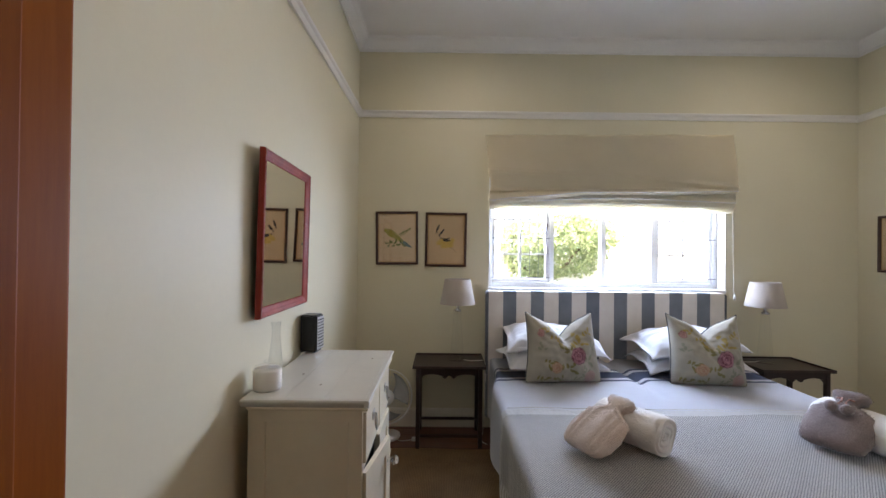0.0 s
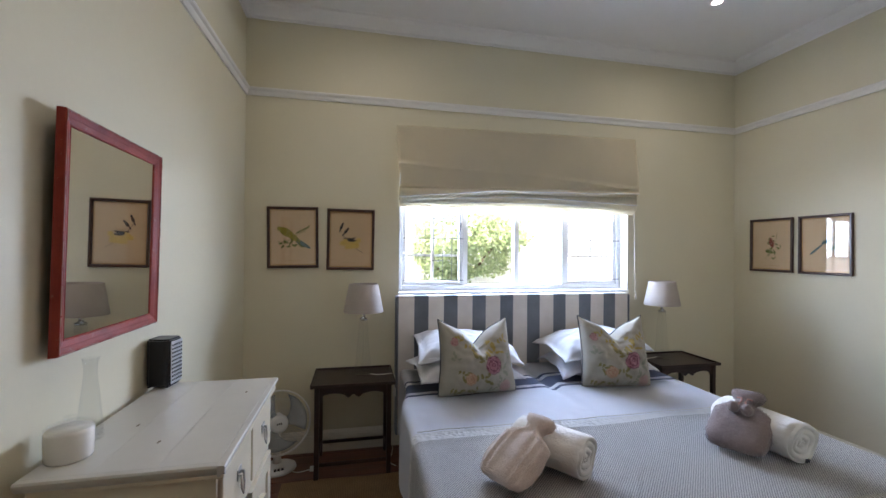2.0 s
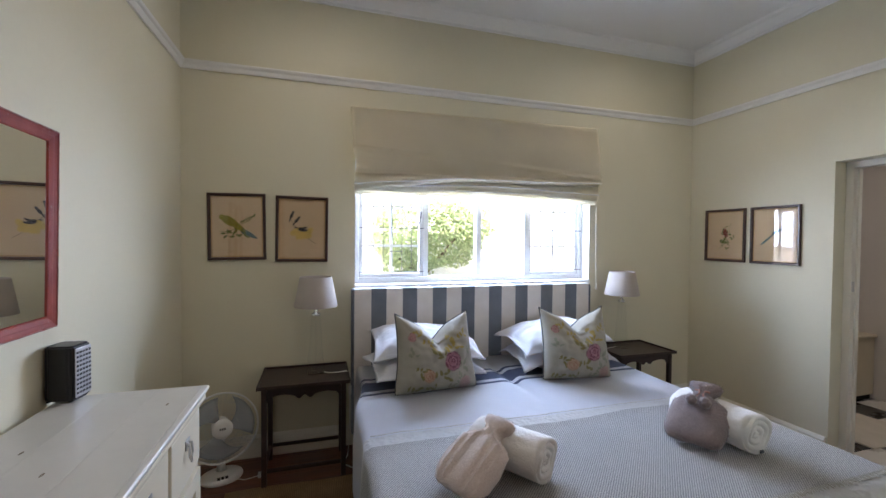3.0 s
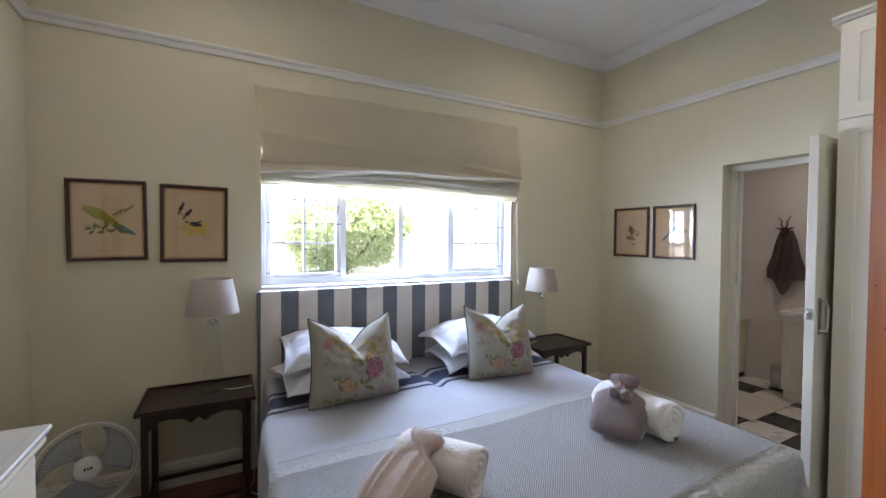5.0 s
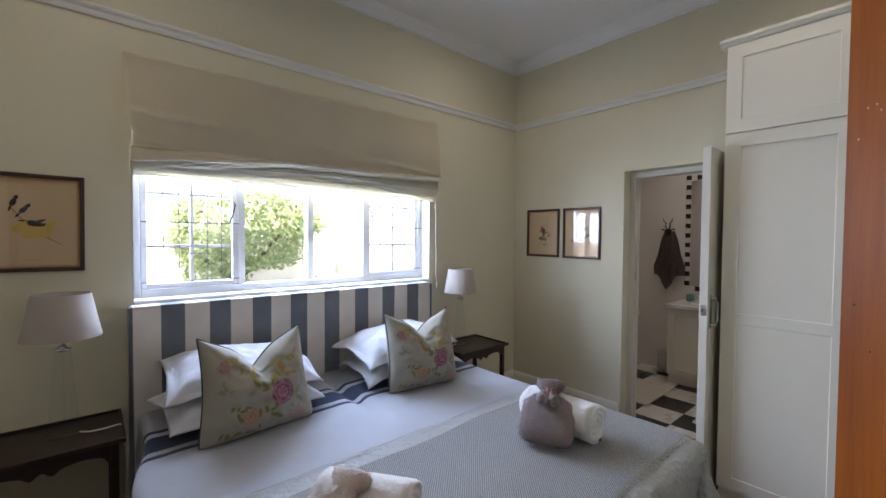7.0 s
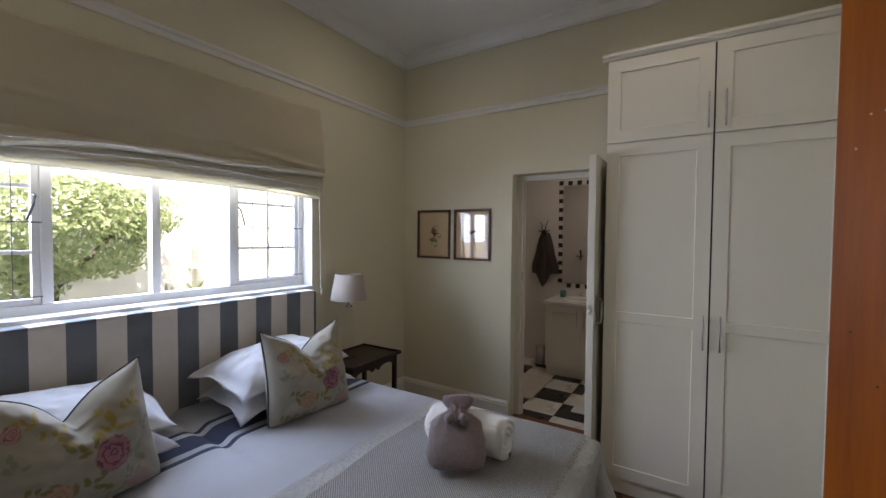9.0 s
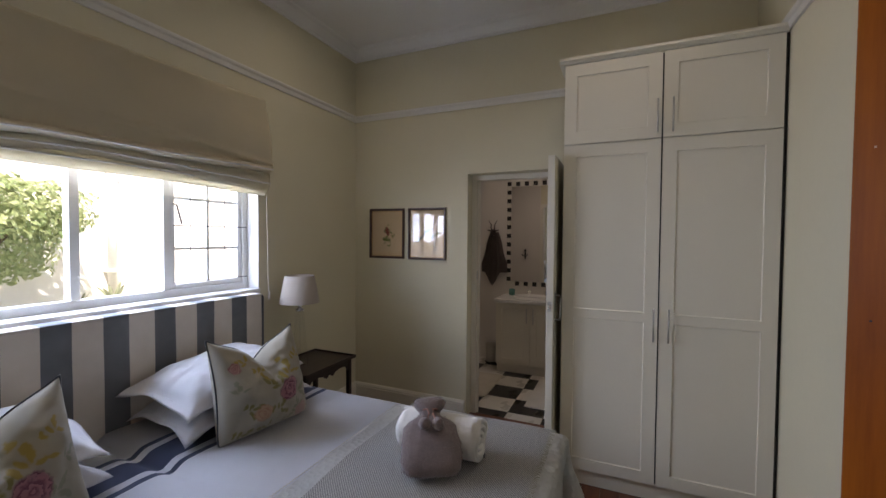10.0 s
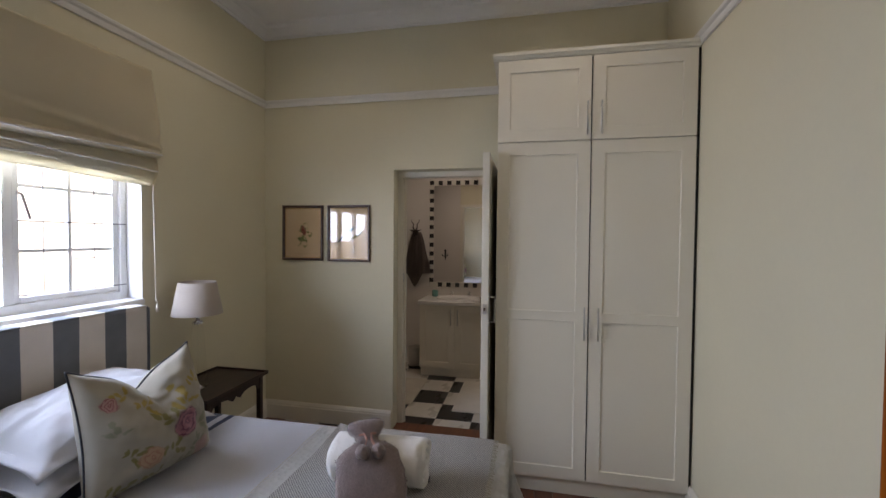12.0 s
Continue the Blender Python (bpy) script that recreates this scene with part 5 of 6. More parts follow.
# ---- bed ----
BX0, BX1, BY0, BY1, BZ = 0.655, 2.575, 1.70, 3.668, 0.61
bed = thing("double_bed", (0.0, 0.0, 0.0), "wide bed with a striped upholstered headboard, neatly made", "bed")
M["grey_base"] = fabric("dark_grey_valance", (0.06, 0.06, 0.07), 700)
part("base", boxes((BX0 + 0.02, BX1 - 0.02, BY0 + 0.04, BY1 - 0.005, 0.05, 0.33), soft=0.02), M["grey_base"], bed)
for x in (BX0 + 0.08, BX1 - 0.12):
    for y in (BY0 + 0.1, BY1 - 0.15):
        part("leg", boxes((x, x + 0.04, y, y + 0.04, 0, 0.05)), M["dark_wood"], bed)
M["ticking"] = fabric("white_mattress_ticking", (0.72, 0.71, 0.69), 500)
part("mattress", boxes((BX0 + 0.02, 1.612, BY0 + 0.03, BY1 - 0.006, 0.331, 0.585), soft=0.03, seg=3), M["ticking"], bed)
part("mattress", boxes((1.618, BX1 - 0.02, BY0 + 0.03, BY1 - 0.006, 0.331, 0.585), soft=0.03, seg=3), M["ticking"], bed)

M["stripes"], n_, l_, p_ = shader("striped_ticking")
v_ = coords(n_, l_)
sx = n_.new("ShaderNodeSeparateXYZ")
l_.new(v_, sx.inputs[0])
ph = maths(n_, l_, "FRACT", maths(n_, l_, "DIVIDE", maths(n_, l_, "SUBTRACT", sx.outputs["X"], 0.766 - 0.225), 0.225))
st = maths(n_, l_, "LESS_THAN", ph, 0.475)
edge_ = maths(n_, l_, "LESS_THAN", sx.outputs["X"], 0.642)
edge_r = maths(n_, l_, "GREATER_THAN", sx.outputs["X"], 2.574)
st = maths(n_, l_, "MAXIMUM", maths(n_, l_, "MAXIMUM", st, edge_), edge_r)
f_ = noise_tex(n_, l_, v_, 8, 4)
cream_ = ramp(n_, l_, f_, [(0.3, (0.66, 0.61, 0.56)), (0.7, (0.74, 0.69, 0.64))])
slate_ = ramp(n_, l_, f_, [(0.3, (0.135, 0.15, 0.175)), (0.7, (0.175, 0.19, 0.215))])
l_.new(blend(n_, l_, st, cream_, slate_), p_.inputs["Base Color"])
p_.inputs["Roughness"].default_value, p_.inputs["Sheen Weight"].default_value = 0.9, 0.2
bump(n_, l_, p_, noise_tex(n_, l_, v_, 900, 2), 0.25, 0.0006)
hd = boxes((0.630, 2.582, 3.665, 3.775, 0.12, 1.150), soft=0.022, seg=4)
bmesh.ops.subdivide_edges(hd, edges=[e for e in hd.edges if e.calc_length() > 0.5], cuts=24, use_grid_fill=True)
for v in hd.verts:
    if v.co.y < 3.68:
        v.co.y += 0.004 * noise.noise(Vector((v.co.x * 6, v.co.z * 5, 0)))
part("headboard", hd, M["stripes"], bed, "headboard in grey and cream striped ticking", True)
part("headboard_piping", tube([(0.634, 3.668, 0.6), (0.634, 3.666, 1.13), (0.65, 3.666, 1.147), (2.562, 3.666, 1.147), (2.579, 3.666, 1.13), (2.579, 3.668, 0.6)], 0.005, 6), M["stripes"], bed, smooth=True)


def wrinkle(x, y, amp):
    return amp * (noise.noise(Vector((x * 3.1, y * 2.3, 1.7))) * 0.6 + noise.noise(Vector((x * 9.0, y * 5.0, 4.1))) * 0.28 + 0.15 * noise.noise(Vector((x * 21, y * 15, 8.1))))


def drape(x0, x1, y0, y1, z, lift, hang_x0, hang_x1, hang_y0, soft, amp, wave, slot=True):
    """Cloth over the bed: flat on top, rounded over the edges and falling in shallow folds."""
    wtot, ltot = (x1 - x0) + hang_x0 + hang_x1, (y1 - y0) + hang_y0

    def fall(d):
        # distance past the edge -> (out, down)
        if d < soft * 1.571:
            a = d / soft
            return soft * math.sin(a), soft * (1 - math.cos(a))
        return soft, soft + d - soft * 1.571

    def fn(u, v):
        s, t = x0 - hang_x0 + wtot * u, y0 - hang_y0 + ltot * v
        dx = x0 + soft - s if s < x0 + soft else (s - (x1 - soft) if s > x1 - soft else 0)
        sgn = -1 if s < x0 + soft else 1
        dy = y0 + soft - t if t < y0 + soft and hang_y0 > 0 else 0
        x, y, zz = min(max(s, x0 + soft), x1 - soft), max(t, y0 + soft) if hang_y0 > 0 else t, z + lift
        ox, down = fall(dx) if dx else (0, 0)
        oy, down_y = fall(dy) if dy else (0, 0)
        if dx and dy:
            # corner: cloth hangs by the larger drop and flares out
            down = max(down, down_y) + 0.25 * min(down, down_y)
            fl = 0.20 * min(dx, dy)
            x, y = x + sgn * (ox + fl), y - oy - fl
        else:
            x, y, down = x + sgn * ox, y - oy, down + down_y
        k = min(1, down / 0.2)
        x += sgn * k * wave * math.sin(t * 13 + 1.5 * math.sin(t * 5)) if dx else 0
        y -= k * wave * 1.3 * math.sin(s * 12 + 1.5 * math.sin(s * 4)) if dy else 0
        flat = 1 - k
        zz -= down
        zz += wrinkle(x, y, amp) * flat
        if slot and not dx:
            zz -= 0.030 * math.exp(-((x - 1.615) / 0.035) ** 2) * min(1, max(0, (y - 2.75) / 0.4))
        return (x, y, zz)
    return fn


M["spread"], n_, l_, p_ = shader("white_cotton_spread")
v_ = coords(n_, l_)
sx = n_.new("ShaderNodeSeparateXYZ")
l_.new(v_, sx.inputs[0])
yy = sx.outputs["Y"]


def band(a, b):
    return maths(n_, l_, "MULTIPLY", maths(n_, l_, "GREATER_THAN", yy, a), maths(n_, l_, "LESS_THAN", yy, b))


navy = maths(n_, l_, "MAXIMUM", maths(n_, l_, "MAXIMUM", band(3.105, 3.135), band(3.175, 3.325)), band(3.365, 3.395))
white_ = ramp(n_, l_, noise_tex(n_, l_, v_, 4, 4), [(0.3, (0.76, 0.772, 0.815)), (0.7, (0.81, 0.822, 0.865))])
cream_ = ramp(n_, l_, noise_tex(n_, l_, v_, 6, 4), [(0.3, (0.76, 0.755, 0.735)), (0.7, (0.81, 0.805, 0.785))])
foot = maths(n_, l_, "LESS_THAN", yy, 2.60)
l_.new(blend(n_, l_, navy, blend(n_, l_, foot, white_, cream_), (0.075, 0.095, 0.17)), p_.inputs["Base Color"])
p_.inputs["Roughness"].default_value, p_.inputs["Sheen Weight"].default_value = 0.85, 0.15
# quilted relief on the cream border
vo = n_.new("ShaderNodeTexVoronoi")
vo.inputs["Scale"].default_value = 42
l_.new(v_, vo.inputs["Vector"])
rel = maths(n_, l_, "MULTIPLY", foot, vo.outputs["Distance"])
bump(n_, l_, p_, rel, 0.9, 0.008)
spread_lie = drape(BX0 - 0.055, BX1, BY0, BY1 - 0.004, BZ - 0.005, 0.0, 0.42, 0.42, 0.42, 0.034, 0.013, 0.016)


def spread_fn(u, v):
    # drawn in beside the nightstand
    x, y, z = spread_lie(u, v)
    k = min(1.0, max(0.0, (y - 2.95) / 0.38))
    return (x + 0.062 * k * k * (3 - 2 * k) * min(1.0, max(0.0, 1 - (x - 0.6) / 0.5)), y, z)


part("bedspread", sheet(150, 130, spread_fn, 0.004), M["spread"], bed, "white cotton spread with navy bands and a cream border", True)

# crocheted edging where the cream border is sewn on
M["lace"] = fabric("cream_crochet", (0.76, 0.73, 0.66), 500)
for y0_, step, reach in ((2.600, 0.016, 0.004),):
    pts = []
    k_ = int((BX1 - BX0 - 0.01) / step * 2)
    for i in range(k_):
        x = BX0 - 0.02 + i * step / 2
        y = y0_ + reach * (1 if i % 2 else -0.4) + 0.006 * noise.noise(Vector((x * 4, y0_, 0)))
        pts.append((x, y, BZ + 0.002 + wrinkle(x, y, 0.010)))
    part("lace_edging", tube(pts, 0.0019, 5), M["lace"], bed, "cream crocheted edging", True)

# ---- throw ----
M["throw"], n_, l_, p_ = shader("grey_twill_throw")
v_ = coords(n_, l_, (1, -1, 0))
wv = n_.new("ShaderNodeTexWave")
wv.wave_type, wv.bands_direction = "BANDS", "DIAGONAL"
wv.inputs["Scale"].default_value, wv.inputs["Distortion"].default_value, wv.inputs["Detail"].default_value = 56, 1.4, 2.0
l_.new(v_, wv.inputs["Vector"])
mix_ = ramp(n_, l_, wv.outputs["Fac"], [(0.20, (0.17, 0.167, 0.16)), (0.50, (0.86, 0.84, 0.81))])
mix_ = blend(n_, l_, 0.42, mix_, ramp(n_, l_, noise_tex(n_, l_, v_, 150, 3, 0.75), [(0.40, (0.20, 0.195, 0.19)), (0.60, (0.84, 0.81, 0.77))]))
l_.new(blend(n_, l_, 0.2, mix_, ramp(n_, l_, noise_tex(n_, l_, v_, 3, 4), [(0.3, (0.46, 0.45, 0.435)), (0.7, (0.56, 0.545, 0.525))])), p_.inputs["Base Color"])
p_.inputs["Roughness"].default_value, p_.inputs["Sheen Weight"].default_value = 0.95, 0.3
bump(n_, l_, p_, wv.outputs["Fac"], 0.5, 0.003)
M["fringe"] = fabric("throw_fringe", (0.52, 0.50, 0.43), 400)
throw = thing("throw_blanket", (0, 0, 0), "grey twill throw with a short fringe across the bed's foot", "throw")
TY0, TY1 = 1.775, 2.50


def throw_fn(u, v):
    base = drape(BX0 - 0.063, BX1 + 0.004, TY0, TY1, BZ, 0.006, 0.33, 0.16, 0.0, 0.035, 0.010, 0.012, False)
    x, y, z = base(u, v)
    y += (0.035 * noise.noise(Vector((x * 1.6, 5, 0))) + 0.02 * (x - 1.6)) * v - 0.01 * noise.noise(Vector((x * 3, 9, 0))) * (1 - v)
    return (x, y, z + 0.006 * math.exp(-((v - 1) / 0.03) ** 2))


part("cloth", sheet(150, 50, throw_fn, 0.006), M["throw"], throw, smooth=True)
fr = bmesh.new()
rnd = random.Random(11)
for i in range(260):
    u = i / 259
    x, y, z = throw_fn(u, 0.0)
    tube([(x, y + 0.004, z - 0.001), (x + rnd.uniform(-0.004, 0.004), y - 0.010, z - 0.003), (x + rnd.uniform(-0.008, 0.008), y - rnd.uniform(0.014, 0.022), z - 0.006)], 0.0016, 4, fr)
for i in range(24):
    v = i / 23
    x, y, z = throw_fn(0.0, v)
    tube([(x, y, z + 0.004), (x - 0.004, y + rnd.uniform(-0.006, 0.006), z - 0.03), (x - 0.003, y + rnd.uniform(-0.012, 0.012), z - 0.075)], 0.003, 5, fr)
tagged(part("fringe", fr, M["fringe"], throw), kind="stuff")


# ---- pillows and cushions ----
def cushion_bm(w, h, d, notch=0.0, ears=0.0, flange=0.0, seed=0, n=36, crease=0.0, bow=0.06, top=1.0, puff=0.55):
    """A stuffed square in x and z, thickness in y, base at z = 0; notch: the dent of the top edge."""
    bm = bmesh.new()
    rows = {}
    for side in (1, -1):
        for i in range(n + 1):
            for j in range(n + 1):
                a, b = 2 * i / n - 1, 2 * j / n - 1
                if side < 0 and (i in (0, n) or j in (0, n)):
                    rows[side, i, j] = rows[1, i, j]
                    continue
                fx, fz = 1 - bow * (1 - b * b), 1 - bow * (1 - a * a) * (1 if b > 0 else 0.3)
                fx *= 1 - (1 - top) * (0.5 + 0.5 * b)
                if top < 1 and b < 0:
                    # soft lower corners
                    fx *= 1 - 0.05 * a ** 8 * b ** 8
                    fz *= 1 - 0.03 * a ** 8 * b ** 8
                x, z = a * w / 2 * fx, b * h / 2 * fz
                e = max(abs(a), abs(b))
                inner = min(1, (1 - e) / (flange + 1e-6)) if flange else 1
                t = d / 2 * max(0.0, (1 - a * a)) ** puff * max(0.0, (1 - b * b)) ** puff
                if flange:
                    k = 1 - flange
                    aa, bb = min(1, abs(a) / k), min(1, abs(b) / k)
                    t = d / 2 * max(0.0, (1 - aa ** 2.4)) ** 0.5 * max(0.0, (1 - bb ** 2.4)) ** 0.5 + 0.002
                dent = notch * math.exp(-(abs(a) / 0.34) ** 1.25)
                z -= dent * max(0, (b + 0.15)) ** 1.5 * 0.8
                t *= 1 - 0.75 * (dent / max(notch, 1e-6)) * max(0, b) if notch else 1
                z += ears * max(0, abs(a) - 0.5) ** 2 * max(0, b) * 1.6
                wr = crease * (noise.noise(Vector((a * 2.2 + seed, b * 2.2, side))) + 0.5 * noise.noise(Vector((a * 6 + seed, b * 6, side * 2))))
                y = -side * t - wr * (1 - e ** 4) + (0.30 * dent * max(0, b) if notch else 0)
                if flange:
                    y += (1 - inner) * (0.008 * math.sin(9 * a + 6 * b + seed) + 0.04 * (a * a * b * b))
                rows[side, i, j] = bm.verts.new((x, y, z + h / 2))
    for side in (1, -1):
        for i in range(n):
            for j in range(n):
                q = [rows[side, i, j], rows[side, i + 1, j], rows[side, i + 1, j + 1], rows[side, i, j + 1]]
                if len(set(q)) == 4:
                    bm.faces.new(q if side > 0 else q[::-1])
    rim = [rows[1, i, 0].co.copy() for i in range(n)] + [rows[1, n, j].co.copy() for j in range(n)] + [rows[1, i, n].co.copy() for i in range(n, 0, -1)] + [rows[1, 0, j].co.copy() for j in range(n, 0, -1)]
    return bm, rim


M["pillow"] = fabric("white_pillowcase", (0.64, 0.65, 0.69), 900, fold=5, folds=0.25, vary=0.02)
M["piping"] = fabric("navy_piping", (0.035, 0.042, 0.055), 800)
M["floral"], n_, l_, p_ = shader("faded_floral_linen")
v_ = coords(n_, l_)
wob = n_.new("ShaderNodeTexNoise")
wob.inputs["Scale"].default_value, wob.inputs["Detail"].default_value = 38, 3
l_.new(v_, wob.inputs["Vector"])
off = n_.new("ShaderNodeVectorMath")
off.operation = "MULTIPLY_ADD"
l_.new(wob.outputs["Color"], off.inputs[0])
off.inputs[1].default_value, off.inputs[2].default_value = (0.026, 0.0, 0.026), (-0.013, 0.0, -0.013)
pos = n_.new("ShaderNodeVectorMath")
l_.new(v_, pos.inputs[0])
l_.new(off.outputs[0], pos.inputs[1])
flat_ = n_.new("ShaderNodeVectorMath")
flat_.operation = "MULTIPLY"
l_.new(pos.outputs[0], flat_.inputs[0])
flat_.inputs[1].default_value = (1, 0, 1)
tone_ = noise_tex(n_, l_, v_, 55, 3)
ground_ = ramp(n_, l_, noise_tex(n_, l_, v_, 7, 4), [(0.3, (0.29, 0.267, 0.216)), (0.7, (0.345, 0.318, 0.26))])


def oval(x, z, turn, a, b, soft=0.4):
    """1 inside a turned oval of half-axes a and b, fading at its rim."""
    mp = n_.new("ShaderNodeMapping")
    mp.vector_type = "TEXTURE"
    mp.inputs["Location"].default_value, mp.inputs["Rotation"].default_value, mp.inputs["Scale"].default_value = (x, 0, z), (0, radians(-turn), 0), (a, 1, b)
    l_.new(flat_.outputs[0], mp.inputs["Vector"])
    ln = n_.new("ShaderNodeVectorMath")
    ln.operation = "LENGTH"
    l_.new(mp.outputs[0], ln.inputs[0])
    m = n_.new("ShaderNodeMapRange")
    m.inputs["From Min"].default_value, m.inputs["From Max"].default_value = 1.0, 1.0 - soft
    l_.new(ln.outputs["Value"], m.inputs["Value"])
    return m.outputs[0], ln.outputs["Value"]


col = ground_
GOLD, OLIVE, SAGE, PEACH, PINK = (0.30, 0.215, 0.030), (0.165, 0.145, 0.030), (0.205, 0.215, 0.150), (0.40, 0.255, 0.165), (0.38, 0.215, 0.205)
SPRIGS = (((-0.055, 0.285), 6, GOLD, 0.016, 20), ((0.075, 0.262), 7, GOLD, 0.018, 70), ((-0.010, 0.215), 4, OLIVE, 0.020, 130), ((0.010, 0.105), 7, OLIVE, 0.019, 40), ((-0.115, 0.130), 6, OLIVE, 0.015, 0),
          ((0.135, 0.150), 6, SAGE, 0.017, 35), ((0.120, 0.080), 5, SAGE, 0.015, 100), ((-0.150, 0.025), 5, OLIVE, 0.016, 10), ((-0.050, 0.030), 5, OLIVE, 0.014, 165), ((0.150, 0.325), 5, GOLD, 0.014, 60),
          ((0.175, 0.235), 4, SAGE, 0.014, 20), ((-0.165, 0.230), 4, SAGE, 0.014, 80), ((0.065, 0.025), 4, SAGE, 0.013, 15), ((-0.120, 0.345), 4, GOLD, 0.014, 150))
for (x, z), k_, tint, size, lean in SPRIGS:
    for i in range(k_):
        a = math.radians(lean) + i * 2.2
        r_ = size * (0.6 + 0.50 * i)
        m_, _ = oval(x + r_ * math.cos(a), z + r_ * 0.8 * math.sin(a), lean + 57 * i, size * 1.15, size * 0.58)
        col = blend(n_, l_, maths(n_, l_, "MULTIPLY", m_, 0.86), col, tint)
for x, z, r_, pale, deep in ((0.062, 0.172, 0.058, (0.31, 0.125, 0.165), (0.12, 0.016, 0.055)), (-0.078, 0.100, 0.038, PEACH, (0.33, 0.16, 0.10)), (-0.160, 0.325, 0.026, PINK, (0.24, 0.07, 0.08)), (0.155, 0.040, 0.040, (0.37, 0.25, 0.225), PINK)):
    m_, d_ = oval(x, z, 0, r_, r_ * 1.05, 0.18)
    ring_ = maths(n_, l_, "FRACT", maths(n_, l_, "ADD", maths(n_, l_, "MULTIPLY", d_, 2.7), maths(n_, l_, "MULTIPLY", tone_, 1.6)))
    col = blend(n_, l_, maths(n_, l_, "MULTIPLY", m_, 0.92), col, ramp(n_, l_, ring_, [(0.10, deep), (0.60, pale)]))
l_.new(col, p_.inputs["Base Color"])
p_.inputs["Roughness"].default_value, p_.inputs["Sheen Weight"].default_value = 0.9, 0.15
bump(n_, l_, p_, noise_tex(n_, l_, v_, 800, 2), 0.3, 0.0008)


def floral_cushion(m, seed, width, top, notch):
    t = thing("scatter_cushion", (0, 0, 0), "faded floral linen cushion with navy piping, dented on top", "cushion", "floral cushions on the bed")
    bm, rim = cushion_bm(width, 0.45, 0.31, notch, 0.06, 0, seed, 64, 0.026, 0.09, top, 0.48)
    part("cover", bm, M["floral"], t, smooth=True)
    part("piping", tube(rim, 0.0042, 6, None, True), M["piping"], t, "navy piping", True)
    t.matrix_world = m


floral_cushion(pose(1.088, 3.085, BZ - 0.012, -14, 0, 4), 2, 0.535, 0.88, 0.13)
floral_cushion(pose(2.030, 3.045, BZ - 0.012, -14, 0, -8), 7, 0.485, 0.93, 0.095)


def pillow(m, seed, label="white cotton pillow with a flanged edge"):
    t = thing("pillow", (0, 0, 0), label, "pillow", "white pillows at the headboard")
    bm, _ = cushion_bm(0.72, 0.48, 0.18, 0, 0.0, 0.13, seed, 56, 0.020)
    part("pillowcase", bm, M["pillow"], t, smooth=True)
    t.matrix_world = m


pillow(pose(1.09, 3.14, BZ + 0.080, -88, 2, 5), 1)
pillow(pose(1.08, 3.175, BZ + 0.175, -80, 3, -3), 9)
pillow(pose(2.06, 3.13, BZ + 0.078, -89, -2, -4), 4)
pillow(pose(2.07, 3.165, BZ + 0.185, -84, -5, 2), 6)

# ---- rolled towels and hot water bottles ----
M["towel"] = fabric("white_towelling", (0.73, 0.715, 0.69), 260, fold=20, folds=0.3, vary=0.03, sheen=0.5)


def rolled_towel(m, r, length, turns, label):
    t = thing("rolled_towel", (0, 0, 0), label, "towel", "rolled towels on the bed")
    bm = bmesh.new()
    seg, pitch = 56, 1.0 / turns

    def wall(a, f):
        lap = 0.05 * (1 - ((a / (2 * math.pi) + 0.62) % 1.0))
        return r * (0.97 + lap + 0.03 * noise.noise(Vector((math.cos(a) * 1.5, math.sin(a) * 1.5, f * 3 + turns))))

    def ring(rad, y, f):
        return [bm.verts.new((rad * wall(2 * math.pi * i / seg, f) * 1.06 * math.cos(2 * math.pi * i / seg), y(2 * math.pi * i / seg), rad * wall(2 * math.pi * i / seg, f) * 0.96 * math.sin(2 * math.pi * i / seg))) for i in range(seg)]

    def end(rad, side):
        # the rolled edge: a spiral groove, the core drawn in
        def y(a):
            ph = (rad / pitch - side * a / (2 * math.pi) + 0.38) % 1.0
            groove = math.exp(-(min(ph, 1 - ph) / 0.16) ** 2)
            return side * (length / 2 - 0.013 * groove - 0.010 * (1 - rad) + 0.004 * math.sin(3 * a) - 0.008 * max(0, rad - 0.9) / 0.1)
        return y

    steps = 26
    loops = [ring((i + 1) / steps, end((i + 1) / steps, -1), 0) for i in range(steps)]
    loops += [ring(1.0, (lambda a, f=f: (f - 0.5) * (length - 0.02)), f) for f in (0.1, 0.25, 0.4, 0.55, 0.7, 0.85, 0.95)]
    loops += [ring((steps - i) / steps, end((steps - i) / steps, 1), 1) for i in range(steps)]
    for p, q in zip(loops, loops[1:]):
        for i in range(seg):
            bm.faces.new((p[i], p[(i + 1) % seg], q[(i + 1) % seg], q[i]))
    bm.faces.new(loops[0])
    bm.faces.new(loops[-1][::-1])
    part("towelling", bm, M["towel"], t, smooth=True)
    t.matrix_world = m
    return t


def fur(name, a, b):
    m, n, l, p = shader(name)
    v = coords(n, l)
    g = noise_tex(n, l, v, 130, 4, 0.7)
    l.new(blend(n, l, 0.5, ramp(n, l, noise_tex(n, l, v, 14, 4), [(0.3, a), (0.7, b)]), ramp(n, l, g, [(0.3, a), (0.7, b)])), p.inputs["Base Color"])
    p.inputs["Roughness"].default_value, p.inputs["Sheen Weight"].default_value, p.inputs["Sheen Roughness"].default_value = 0.95, 0.3, 0.5
    bump(n, l, p, g, 0.9, 0.006)
    return m


M["fur_mauve"] = fur("mauve_plush", (0.165, 0.128, 0.125), (0.275, 0.215, 0.21))
M["fur_cream"] = fur("cream_plush", (0.57, 0.475, 0.425), (0.74, 0.645, 0.59))
M["ribbon"] = fabric("pink_ribbon", (0.42, 0.22, 0.18), 500)


